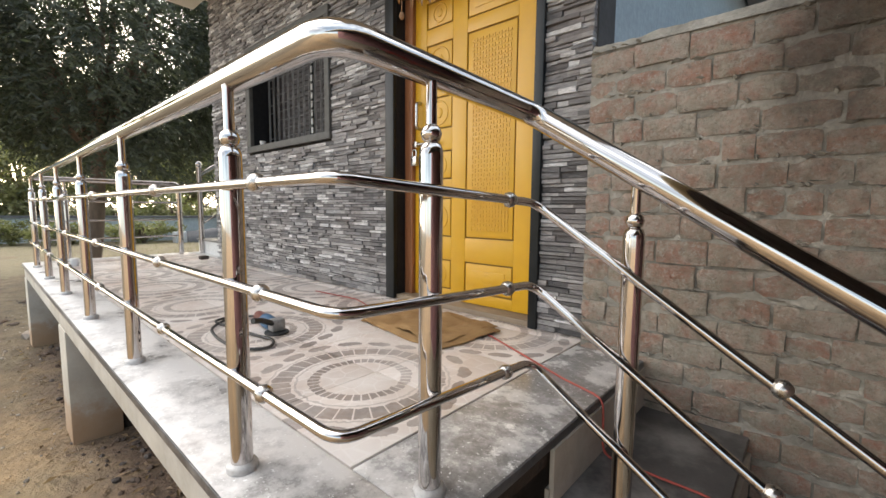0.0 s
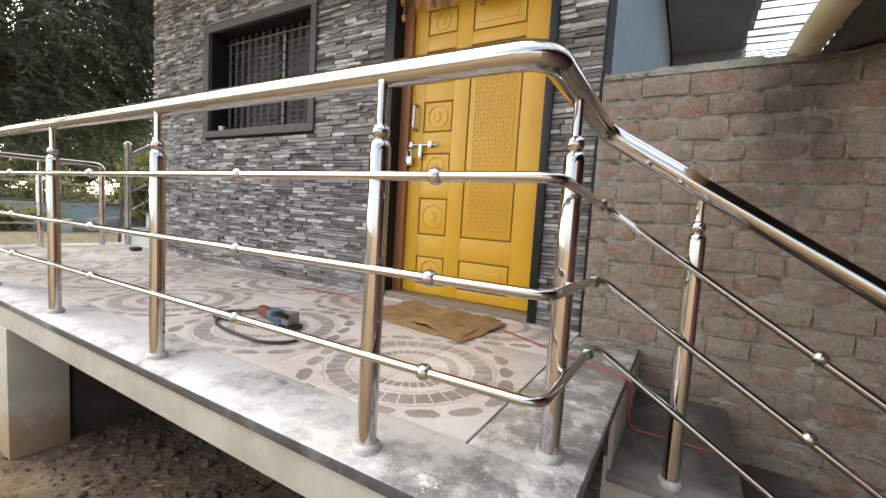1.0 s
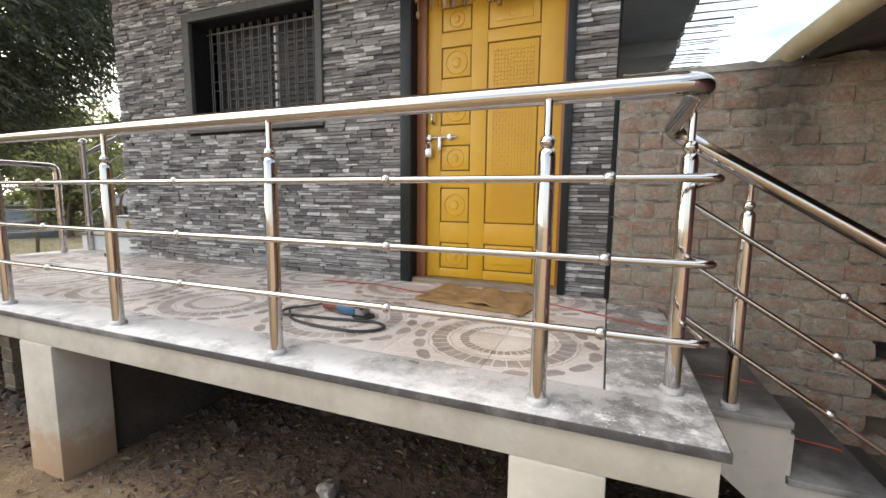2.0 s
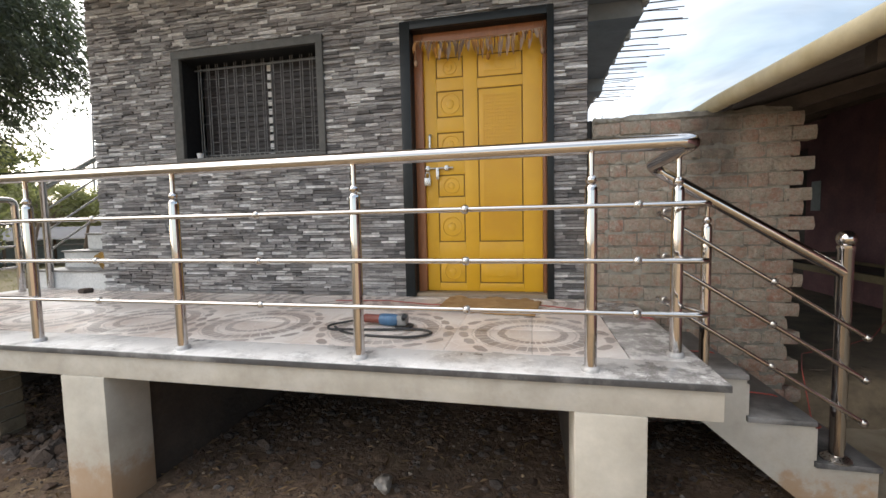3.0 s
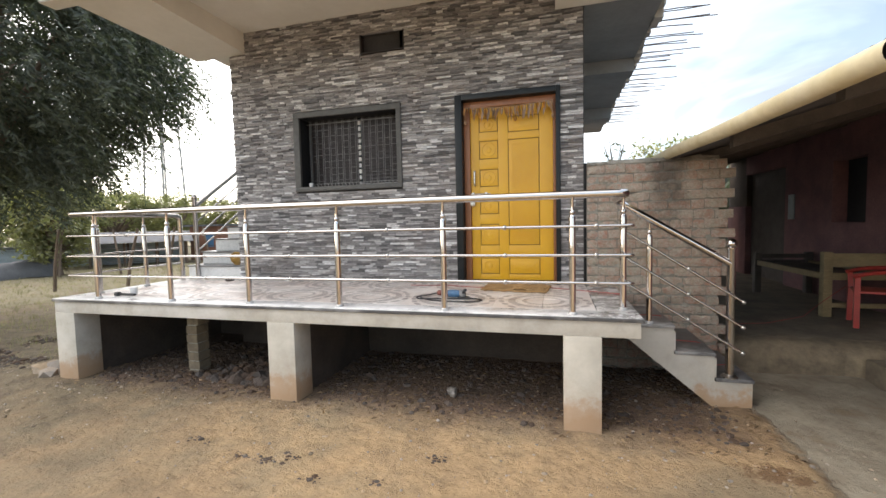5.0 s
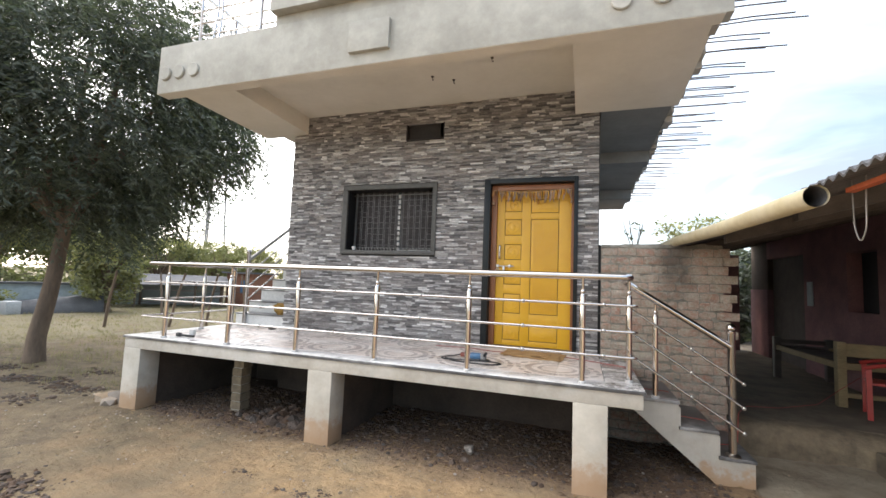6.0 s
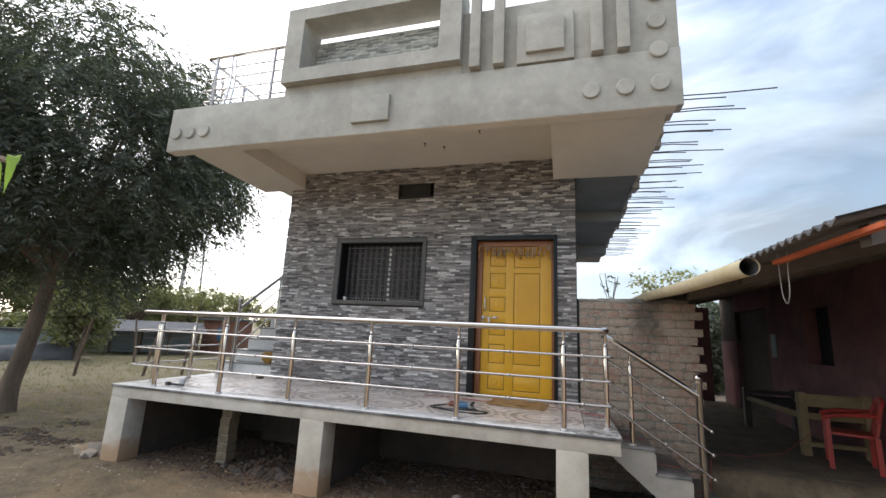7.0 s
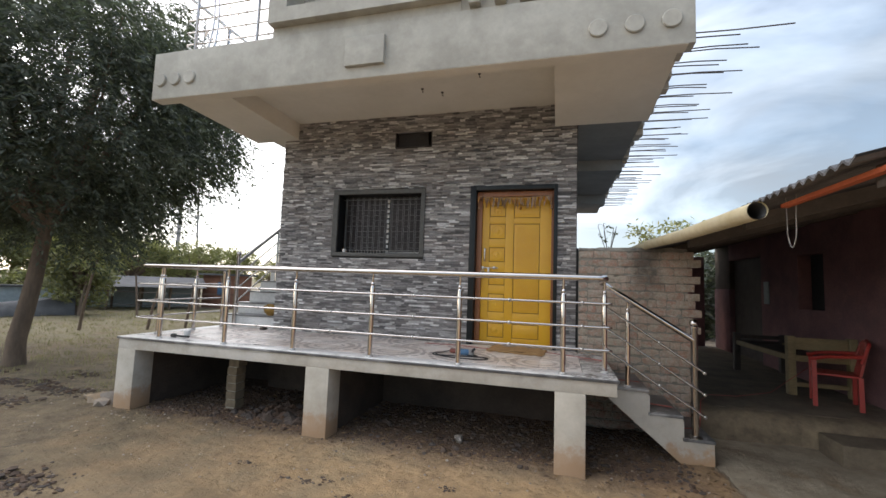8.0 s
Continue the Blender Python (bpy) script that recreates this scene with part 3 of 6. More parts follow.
def prism(bm, outline, axis, a0, a1):
    """A flat outline pushed along an axis: 'y' takes (x, z), 'z' takes (x, y), 'x' takes (y, z)."""
    def put(p, a):
        return {"y": (p[0], a, p[1]), "z": (p[0], p[1], a), "x": (a, p[0], p[1])}[axis]
    lo, hi = [bm.verts.new(put(p, a0)) for p in outline], [bm.verts.new(put(p, a1)) for p in outline]
    bm.faces.new(lo), bm.faces.new(hi[::-1])
    n = len(outline)
    for i in range(n):
        bm.faces.new((lo[i], hi[i], hi[(i + 1) % n], lo[(i + 1) % n]))
    bmesh.ops.recalc_face_normals(bm, faces=bm.faces[:])


def mesh_of(name, bm, material):
    me = bpy.data.meshes.new(name)
    bm.to_mesh(me)
    bm.free()
    me.materials.append(material)
    me.set_sharp_from_angle(angle=radians(38))
    return me


def thing(name, at, label, category, group="", kind=""):
    ob = new(name)
    ob.location = at
    ob.empty_display_size = 0.05
    return tagged(ob, label, category, group, kind)


def root_at(ob):
    v = Vector()
    while ob:
        v += ob.location
        ob = ob.parent
    return v


def part(name, bm, material, parent, label=""):
    """Links a bmesh, drawn in world places, as one mesh under a thing or a part."""
    bmesh.ops.translate(bm, verts=bm.verts[:], vec=-root_at(parent))
    ob = new(name, mesh_of(name, bm, material))
    ob.parent = parent
    return tagged(ob, label)


def piece(name, me, parent, at, scale=(1, 1, 1), rz=0.0, label=""):
    """One of many alike pieces: an object of its own on shared mesh data."""
    ob = new(name, me)
    ob.parent = parent
    ob.location, ob.scale, ob.rotation_euler = Vector(at) - root_at(parent), scale, (0, 0, rz)
    return tagged(ob, label)


def solid(name, bm, material, label, category, group="", kind=""):
    """A thing of one mesh."""
    c = [v.co for v in bm.verts]
    base = Vector((sum(v.x for v in c) / len(c), sum(v.y for v in c) / len(c), min(v.z for v in c)))
    bmesh.ops.translate(bm, verts=bm.verts[:], vec=-base)
    ob = new(name, mesh_of(name, bm, material))
    ob.location = base
    return tagged(ob, label, category, group, kind)


def BM():
    return bmesh.new()


rng = random.Random(7)

# ---- plan ----
DECK_Z, DECK_Y, DECK_X0, DECK_X1 = 0.89, 0.247, -6.48, -0.457
WALL_Y, WALL_X0, WALL_X1 = 1.90, -5.40, -0.768
WIN = (-4.43, -2.915, 2.085, 3.118)
DOOR = (-2.232, -1.02, 0.89, 3.13)
VENT = (-3.44, -2.85, 3.765, 4.0)
SOFFIT = 4.26

# ---- ground: one sheet to the horizon ----
def coords(lo, hi, step, outer):
    inner = list(np.arange(lo, hi + 1e-6, step))
    left, right, d, a, b = [], [], step, lo, hi
    while b < outer:
        d *= 1.35
        a, b = a - d, b + d
        left.append(a), right.append(b)
    return left[::-1] + inner + right


def ground_z(x, y):
    n = noise.noise(Vector((x * 0.9, y * 0.9, 0.0))) * 0.022 + noise.noise(Vector((x * 4.1, y * 4.1, 3.0))) * 0.012
    if abs(x) < 14 and abs(y) < 9:
        n += noise.noise(Vector((x * 7.0, y * 9.0, 5.0))) * 0.016
    return n - 0.012


xs, ys = coords(-13.0, 3.0, 0.085, 900.0), coords(-3.6, 3.0, 0.085, 900.0)
gverts = [(x, y, ground_z(x, y)) for y in ys for x in xs]
nx = len(xs)
gfaces = [(j * nx + i, j * nx + i + 1, (j + 1) * nx + i + 1, (j + 1) * nx + i) for j in range(len(ys) - 1) for i in range(nx - 1)]
gm = bpy.data.meshes.new("ground")
gm.from_pydata(gverts, [], gfaces)
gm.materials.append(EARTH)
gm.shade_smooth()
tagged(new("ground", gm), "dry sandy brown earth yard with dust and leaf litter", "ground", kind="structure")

# ---- house walls ----
bm = BM()
T = 0.23
y0, y1 = WALL_Y + 0.03, WALL_Y + T
for x0, x1, z0, z1 in ((WALL_X0, WIN[0], 0, SOFFIT), (WIN[0], WIN[1], 0, WIN[2]), (WIN[0], VENT[0], WIN[3], SOFFIT), (VENT[0], VENT[1], WIN[3], VENT[2]),
                       (VENT[0], VENT[1], VENT[3], SOFFIT), (VENT[1], WIN[1], WIN[3], SOFFIT), (WIN[1], DOOR[0], 0, SOFFIT), (DOOR[0], DOOR[1], 0, 0.86),
                       (DOOR[0], DOOR[1], DOOR[3], SOFFIT), (DOOR[1], WALL_X1, 0, SOFFIT)):
    box(bm, x0, x1, y0, y1, z0, z1)
wall_front = solid("wall_front", bm, JOINT_SHADE, "house front wall clad in grey stacked ledger stone", "wall", kind="structure")
bm = BM()
box(bm, WALL_X1 - 0.2, WALL_X1, y1, 9.0, 0, SOFFIT)
wall_side = solid("wall_side", bm, SLATE, "house side wall painted slate blue", "wall", kind="structure")
bm = BM()
box(bm, WALL_X0, WALL_X0 + 0.2, y1, 9.0, 0, SOFFIT)
solid("wall_west", bm, SLATE, "house end wall beside the stairs, painted slate blue", "wall", kind="structure")
bm = BM()
box(bm, WALL_X0 + 0.2, WALL_X1 - 0.2, 8.8, 9.0, 0, SOFFIT)
solid("wall_back", bm, SLATE, "plain back wall of the house", "wall", kind="structure")
bm = BM()
box(bm, WALL_X0 + 0.2, WALL_X1 - 0.2, y1, 8.8, 0.8, 0.86)
solid("floor", bm, CEMENT, "cement floor inside the house", "floor", kind="structure")
# black strip that draws the shadow gap at the end of the cladding
bm = BM()
box(bm, WALL_X1 - 0.004, WALL_X1 + 0.022, WALL_Y - 0.02, y1, DECK_Z, 2.25, 0.003)
solid("trim", bm, GRANITE_DARK, "black strip standing for the shadow gap at the wall's corner", "trim", kind="structure")

# ---- upper floor: slab, fascia, parapet ----
FY = 0.187
SX0, SX1, SZ = -6.23, 0.19, 4.0
balcony = thing("balcony", (-3.0, FY, SZ), "cantilevered concrete balcony with grey rendered parapet and geometric relief", "balcony", kind="structure")
bm = BM()
box(bm, SX0, SX1, FY, FY + 0.16, SZ, 4.63, 0.008)
part("fascia", bm, FASCIA, balcony, "grey rendered fascia beam")
bm = BM()
box(bm, SX0 + 0.004, SX1 - 0.06, FY + 0.006, FY + 0.16, SZ - 0.004, SZ - 0.0005)
part("fascia_soffit", bm, CREAM, balcony, "cream primed underside of the fascia")
bm = BM()
box(bm, SX0 + 0.01, SX1 - 0.06, FY + 0.16, 9.2, SOFFIT, 4.5)
part("slab", bm, CREAM, balcony, "cream primed concrete slab")
# haunched cantilever beams at both ends
bm = BM()
prism(bm, [(FY + 0.16, 4.02), (FY + 0.16, SOFFIT), (1.86, SOFFIT), (1.86, 3.93)], "x", -1.07, 0.1)
part("end_beam", bm, CREAM, balcony, "cream primed cantilever beam")
bm = BM()
prism(bm, [(FY + 0.16, 4.03), (FY + 0.16, SOFFIT), (1.93, SOFFIT), (1.93, 3.99)], "x", SX0 + 0.25, -5.15)
part("end_beam", bm, CREAM, balcony, "cream primed cantilever beam")
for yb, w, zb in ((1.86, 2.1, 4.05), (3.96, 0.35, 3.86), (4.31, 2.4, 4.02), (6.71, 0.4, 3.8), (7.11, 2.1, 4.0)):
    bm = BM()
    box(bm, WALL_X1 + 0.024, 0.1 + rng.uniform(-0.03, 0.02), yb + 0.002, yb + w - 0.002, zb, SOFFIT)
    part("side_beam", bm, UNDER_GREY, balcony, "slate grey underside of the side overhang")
# ragged cement lip along the cut edge of the slab
bm = BM()
for i in range(60):
    y = FY + 0.2 + i * 0.148
    box(bm, 0.08, 0.13 + rng.uniform(-0.02, 0.05), y, y + 0.147, 4.0 + rng.uniform(0.0, 0.14), 4.5 + rng.uniform(-0.04, 0.04))
part("rough_edge", bm, CEMENT, balcony, "rough unfinished concrete edge")
for i in range(66):
    y = FY + 0.1 + i * 0.132 + rng.uniform(-0.03, 0.03)
    z = 4.13 + (0.05 if i % 2 else 0.0) + rng.uniform(-0.02, 0.02)
    L = 0.56 + rng.uniform(-0.07, 0.12) + (0.22 if i % 7 in (0, 3) else 0)
    bm = BM()
    sweep(bm, [(0.1, y, z), (0.1 + L * 0.5, y + rng.uniform(-0.02, 0.02), z - 0.004), (0.1 + L, y + rng.uniform(-0.03, 0.03), z - 0.012 + rng.uniform(-0.012, 0.012))], 0.0065, 6)
    part("rebar", bm, REBAR, balcony, "bare steel reinforcing bar")
# parapet wall with a deep framed opening, fins, square relief and roundels
bm = BM()
box(bm, -2.07, SX1, FY + 0.03, FY + 0.15, 4.63, 5.44, 0.006)
part("parapet_wall", bm, FASCIA, balcony, "grey rendered parapet wall")
for x0, x1, z0, z1 in ((-4.41, -4.16, 4.75, 5.82), (-2.31, -2.05, 4.75, 5.82), (-4.16, -2.31, 4.75, 4.93), (-4.16, -2.31, 5.64, 5.82)):
    bm = BM()
    box(bm, x0, x1, FY - 0.1, FY + 0.3, z0, z1)
    part("niche_frame", bm, FASCIA, balcony, "deep rendered frame round the parapet opening")
bm = BM()
box(bm, -4.41, -2.05, FY + 0.01, FY + 0.15, 4.63, 4.75)
part("parapet_base", bm, FASCIA, balcony)
bm = BM()
box(bm, -4.16, -2.31, FY + 0.24, FY + 0.3, 4.93, 5.52)
tile_back = part("tile_panel", bm, MORTAR, balcony, "low panel of stone strip tiles in the opening")
for fx in (-1.95, -1.68, -0.65, -0.395):
    bm = BM()
    box(bm, fx, fx + 0.12, FY - 0.07, FY + 0.03, 4.66, 6.05, 0.005)
    part("fin", bm, FASCIA, balcony)
for s, d in ((0.0, 0.05), (0.1, 0.1)):
    bm = BM()
    box(bm, -1.42 + s, -0.82 - s, FY - d + 0.03, FY + 0.03 - (0.05 if s else 0), 4.65 + s, 5.25 - s, 0.004)
    part("square_relief", bm, FASCIA, balcony)
bm = BM()
box(bm, -3.38, -2.90, FY - 0.05, FY + 0.002, 4.13, 4.46, 0.004)
part("plaque", bm, FASCIA, balcony, "plain rendered plaque")
for rx, rz in ((-0.66, 4.24), (-0.33, 4.24), (-0.01, 4.25), (-0.01, 4.62), (-0.01, 4.97), (-0.01, 5.3), (-6.09, 4.25), (-5.86, 4.25), (-5.62, 4.25)):
    bm = BM()
    lathe(bm, 0, 0, [(0.088, 0), (0.088, 0.026), (0.08, 0.033)], 20)
    bmesh.ops.transform(bm, matrix=pose(rx, FY + (0.03 if rz > 4.63 else 0.003), rz, 90, 0, 0), verts=bm.verts[:])
    part("roundel", bm, FASCIA, balcony)

for hx, hy in ((-2.758, 1.09), (-2.525, 1.235), (-1.953, 0.844)):
    bm = BM()
    lathe(bm, hx, hy, [(0.008, SOFFIT - 0.018), (0.018, SOFFIT - 0.008), (0.018, SOFFIT + 0.004)], 12)
    sweep(bm, fillet([(hx, hy, SOFFIT - 0.012), (hx, hy, SOFFIT - 0.045), (hx + 0.014, hy, SOFFIT - 0.055), (hx + 0.014, hy, SOFFIT - 0.04)], 0.008, 3), 0.004, 6)
    part("ceiling_hook", bm, REBAR, balcony, "small dark hook under the slab")

# balcony rail on the open side of the upper floor
upper_rail = thing("balcony_railing", (-5.4, FY + 0.1, 4.63), "stainless steel railing on the balcony's open corner", "railing")
BX = -5.86
for z in (4.76, 4.93, 5.1, 5.26, 5.45):
    bm = BM()
    sweep(bm, fillet([(-4.42, FY + 0.1, z), (BX, FY + 0.1, z), (BX, 2.6, z)], 0.04, 4), 0.024 if z > 5.4 else 0.011, 8)
    part("rail", bm, STEEL, upper_rail)
for px, py in ((-4.72, FY + 0.1), (-5.69, FY + 0.1), (BX, 1.0), (BX, 1.8), (BX, 2.6)):
    bm = BM()
    sweep(bm, [(px, py, 4.5), (px, py, 5.45)], 0.02, 8)
    part("post", bm, STEEL, upper_rail)
bm = BM()
for k, (sx, sz, rad, turn) in enumerate(((-5.32, 5.0, 0.15, 1), (-5.1, 5.12, 0.12, -1), (-5.45, 4.85, 0.09, -1), (-5.16, 4.88, 0.1, 1))):
    sweep(bm, [(sx + turn * rad * (1 - i / 22) * math.cos(i * 0.5), FY + 0.1, sz + rad * (1 - i / 22) * math.sin(i * 0.5)) for i in range(20)], 0.008, 6)
sweep(bm, fillet([(-5.48, FY + 0.1, 4.65), (-5.4, FY + 0.1, 5.0), (-5.44, FY + 0.1, 5.45)], 0.2, 5), 0.012, 6)
sweep(bm, fillet([(-5.38, FY + 0.1, 4.65), (-5.33, FY + 0.1, 5.0), (-5.38, FY + 0.1, 5.45)], 0.2, 5), 0.012, 6)
part("scrollwork", bm, STEEL, upper_rail, "curled ornamental panel")
for bx in (-4.55, -4.9, -5.55):
    for z in (4.76, 4.93, 5.1, 5.26):
        bm = BM()
        ball(bm, (bx, FY + 0.1, z), 0.02, 8)
        part("joint_ball", bm, STEEL, upper_rail)

# ---- deck ----
deck = thing("porch_deck", (-3.4, 0.9, 0.0), "raised concrete porch deck on square pillars", "porch", kind="structure")
bm = BM()
box(bm, DECK_X0 + 0.02, DECK_X1 - 0.015, DECK_Y + 0.012, 0.47, 0.735, 0.858, 0.004)
part("edge_beam", bm, CEMENT, deck, "grey cement rendered edge beam")
# the slab's underside takes its shade from this dark colour
bm = BM()
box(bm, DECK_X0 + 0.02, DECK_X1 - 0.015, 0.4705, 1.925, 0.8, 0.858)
part("slab", bm, SHADE_BROWN, deck, "underside of the deck slab, coloured dark for its shade")
bm = BM()
box(bm, DECK_X0 + 0.02, WALL_X0, 1.925, 2.5, 0.735, 0.858)
part("slab", bm, CEMENT, deck)
bm = BM()
box(bm, DECK_X0, DECK_X1, DECK_Y, 0.5, 0.858, DECK_Z, 0.006)
part("border_stone", bm, BORDER, deck, "dusty grey granite border")
bm = BM()
box(bm, DECK_X0, DECK_X1 + 0.004, DECK_Y - 0.004, DECK_Y + 0.012, 0.8585, DECK_Z - 0.004, 0.002)
part("nosing", bm, GRANITE_TREAD, deck, "dark granite nosing strip")
bm = BM()
box(bm, DECK_X1 - 0.01, DECK_X1 + 0.004, DECK_Y + 0.014, 1.79, 0.8585, DECK_Z - 0.004, 0.002)
part("nosing", bm, GRANITE_TREAD, deck, "dark granite nosing strip")
bm = BM()
box(bm, -0.755, DECK_X1, 0.502, 1.79, 0.858, DECK_Z - 0.001, 0.005)
part("border_stone", bm, BORDER, deck, "dusty grey granite border")
bm = BM()
box(bm, DECK_X0, -6.3, 0.502, 2.5, 0.858, DECK_Z - 0.001, 0.005)
part("border_stone", bm, BORDER, deck, "dusty grey granite border")
bm = BM()
box(bm, -6.3, -0.757, 0.502, 1.926, 0.858, 0.878)
part("bedding", bm, MORTAR, deck)
bm = BM()
box(bm, -6.298, WALL_X0 - 0.002, 1.928, 2.5, 0.858, DECK_Z - 0.002)
part("bedding", bm, WHITE, deck, "white tiled landing by the stairs")
for x0, x1 in ((-1.023, -0.743), (-3.70, -3.41), (DECK_X0 + 0.024, -6.172)):
    bm = BM()
    box(bm, x0, x1, DECK_Y + 0.006, 0.52, -0.1, 0.735, 0.008)
    part("pillar", bm, PILLAR, deck, "cement plastered pillar with a mud-stained foot")
    # cross walls darkened in colour for the undercroft's shade
    bm = BM()
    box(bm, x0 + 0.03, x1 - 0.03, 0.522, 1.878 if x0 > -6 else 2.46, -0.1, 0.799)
    part("cross_wall", bm, SHADE_BROWN, deck, "mud plastered wall under the deck, darkened for its shade")
bm = BM()
box(bm, DECK_X0 + 0.3, WALL_X0, 2.3, 2.46, -0.1, 0.735)
part("cross_wall", bm, SHADE_BROWN, deck, "mud plastered wall under the landing, darkened for its shade")
# plinth face coloured as dark as the shade on it
bm = BM()
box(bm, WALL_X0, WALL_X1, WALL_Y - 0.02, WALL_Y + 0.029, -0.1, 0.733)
part("plinth_face", bm, SHADE_BROWN, deck, "plinth under the house, coloured dark for the shade there")
bm = BM()
box(bm, -5.16, -5.035, 0.745, 0.895, -0.1, 0.735)
pier = part("brick_pier", bm, WALL_MORTAR, deck, "rough brick pier under the deck")
for i in range(8):
    bm = BM()
    o, w = rng.uniform(-0.012, 0.012), rng.uniform(0.0, 0.012)
    box(bm, -5.17 + o, -5.025 + o + w, 0.732 + w, 0.905, -0.09 + i * 0.103, 0.004 + i * 0.103, 0.008)
    part("block", bm, BANK_EDGE, pier)

# front steps on a sloping waist slab
steps = thing("front_steps", (0.05, 1.35, 0.0), "cement steps with dark granite treads", "stairs", kind="structure")
STEP = [(-0.457, -0.076, 0.687), (-0.076, 0.242, 0.459), (0.242, 0.531, 0.241)]
SY0, SY1 = 0.945, 1.8
bm = BM()
prism(bm, [(-0.457, 0.735), (-0.457, 0.657), (-0.082, 0.657), (-0.082, 0.429), (0.236, 0.429), (0.236, 0.211), (0.52, 0.211), (0.52, -0.1), (0.32, -0.1), (-0.47, 0.56), (-0.47, 0.735)], "y", SY0 + 0.012, SY1)
part("waist_slab", bm, WAIST, steps, "cement rendered stepped flank")
for x0, x1, z in STEP:
    bm = BM()
    box(bm, x0, x1, SY0, SY1 - 0.002, z - 0.03, z, 0.005)
    part("tread", bm, GRANITE_TREAD, steps, "dusty dark granite tread")
    bm = BM()
    box(bm, x0 - 0.004, x0 + 0.01, SY0 + 0.02, SY1 - 0.004, z + 0.001, z + 0.17)
    part("riser", bm, CEMENT, steps)

# ---- railing of the porch ----
rail = thing("porch_railing", (-3.4, 0.31, DECK_Z), "polished stainless steel railing with three bars along the porch", "railing")
RY, RX, HZ = 0.337, -0.56, 1.817
bm = BM()
hand = fillet([(-6.27, 1.75, 0.89), (-6.27, 1.75, HZ), (-6.27, RY, HZ), (RX, RY, HZ), (RX - 0.005, 0.99, HZ - 0.02), (0.35, 0.998, 1.225)], 0.075, 7)
sweep(bm, hand, 0.031, 18)
part("handrail", bm, STEEL, rail, "thick polished steel handrail")
POSTS = [(-0.553, 0.566), (-0.952, 0.322), (-1.986, 0.325), (-2.972, 0.328), (-3.94, 0.328), (-4.894, 0.328), (-5.894, 0.328), (-6.27, 0.62), (-6.27, 1.2)]
OFFS = (0.25, 0.463, 0.685)
bm = BM()
ball(bm, (0, 0, 0), 0.02, 12)
JOINT = mesh_of("joint_ball", bm, CHROME)
for k, o in enumerate(OFFS):
    z = DECK_Z + o
    xo, yo = -0.513, 0.302
    zs = (0.47, 0.69, 0.905)[k]
    zb = z - (0.05, 0.037, 0.03)[k]
    bm = BM()
    sweep(bm, fillet([(-6.3, 1.74, z), (-6.3, yo, z), (xo, yo, z), (xo - 0.02, 0.965, zb), (0.435, 0.955, zs)], 0.05, 6), 0.0115, 10)
    bar = part("bar", bm, STEEL, rail, "thin polished steel bar")
    s = 0.57
    spots = [(bx, yo, z) for bx in [-0.78] + [(a[0] + b[0]) / 2 for a, b in zip(POSTS[1:6], POSTS[2:7])]]
    spots += [(xo - 0.016, 0.83, z + (zb - z) * 0.8), (xo + (0.435 - xo) * s, 0.959, zb + (zs - zb) * s), (0.44, 0.955, zs - 0.003)]
    for c in spots:
        piece("joint_ball", JOINT, bar, c)


def post_meshes(h):
    bm = BM()
    lathe(bm, 0, 0, [(0.0255, 0.0), (0.0255, h - 0.16), (0.0245, h - 0.148), (0.021, h - 0.138), (0.013, h - 0.132)], 18)
    a = mesh_of("post", bm, STEEL)
    bm = BM()
    lathe(bm, 0, 0, [(0.036, 0.0), (0.037, 0.012), (0.034, 0.018), (0.027, 0.022)], 18)
    b = mesh_of("base_flange", bm, DUSTY)
    bm = BM()
    lathe(bm, 0, 0, [(0.012, h - 0.134), (0.019, h - 0.128), (0.0225, h - 0.116), (0.019, h - 0.104), (0.012, h - 0.098)], 16)
    c = mesh_of("collar", bm, STEEL)
    bm = BM()
    lathe(bm, 0, 0, [(0.0118, h - 0.1), (0.0118, h - 0.01), (0.013, h)], 12)
    d = mesh_of("neck", bm, STEEL)
    return a, b, c, d


PM = post_meshes(HZ - 0.02 - DECK_Z)


def rail_post(x, y, z, meshes):
    p = piece("post", meshes[0], rail, (x, y, z), label="polished steel post with a ball collar")
    piece("base_flange", meshes[1], p, (x, y, z))
    piece("collar", meshes[2], p, (x, y, z))
    piece("neck", meshes[3], p, (x, y, z))


for x, y in POSTS:
    rail_post(x, y, DECK_Z, PM)
rail_post(-0.276, 0.998, 0.687, post_meshes(0.93))
bm = BM()
lathe(bm, 0.36, 1.0, [(0.033, 0.241), (0.033, 1.335), (0.038, 1.345), (0.038, 1.36), (0.024, 1.366)], 20)
newel = part("newel_post", bm, STEEL, rail, "thick polished end post")
bm = BM()
ball(bm, (0.36, 1.0, 1.395), 0.043, 20)
part("finial_ball", bm, STEEL, newel)
bm = BM()
lathe(bm, 0.36, 1.0, [(0.065, 0.242), (0.065, 0.25), (0.048, 0.263), (0.036, 0.27)], 20)
part("base_flange", bm, CHROME, newel)

# ---- door ----
door = thing("door_1", (-1.63, 1.95, DECK_Z), "closed ochre yellow panelled wooden door in a black granite surround", "door", kind="structure")
dx0, dx1, dz0, dz1 = DOOR
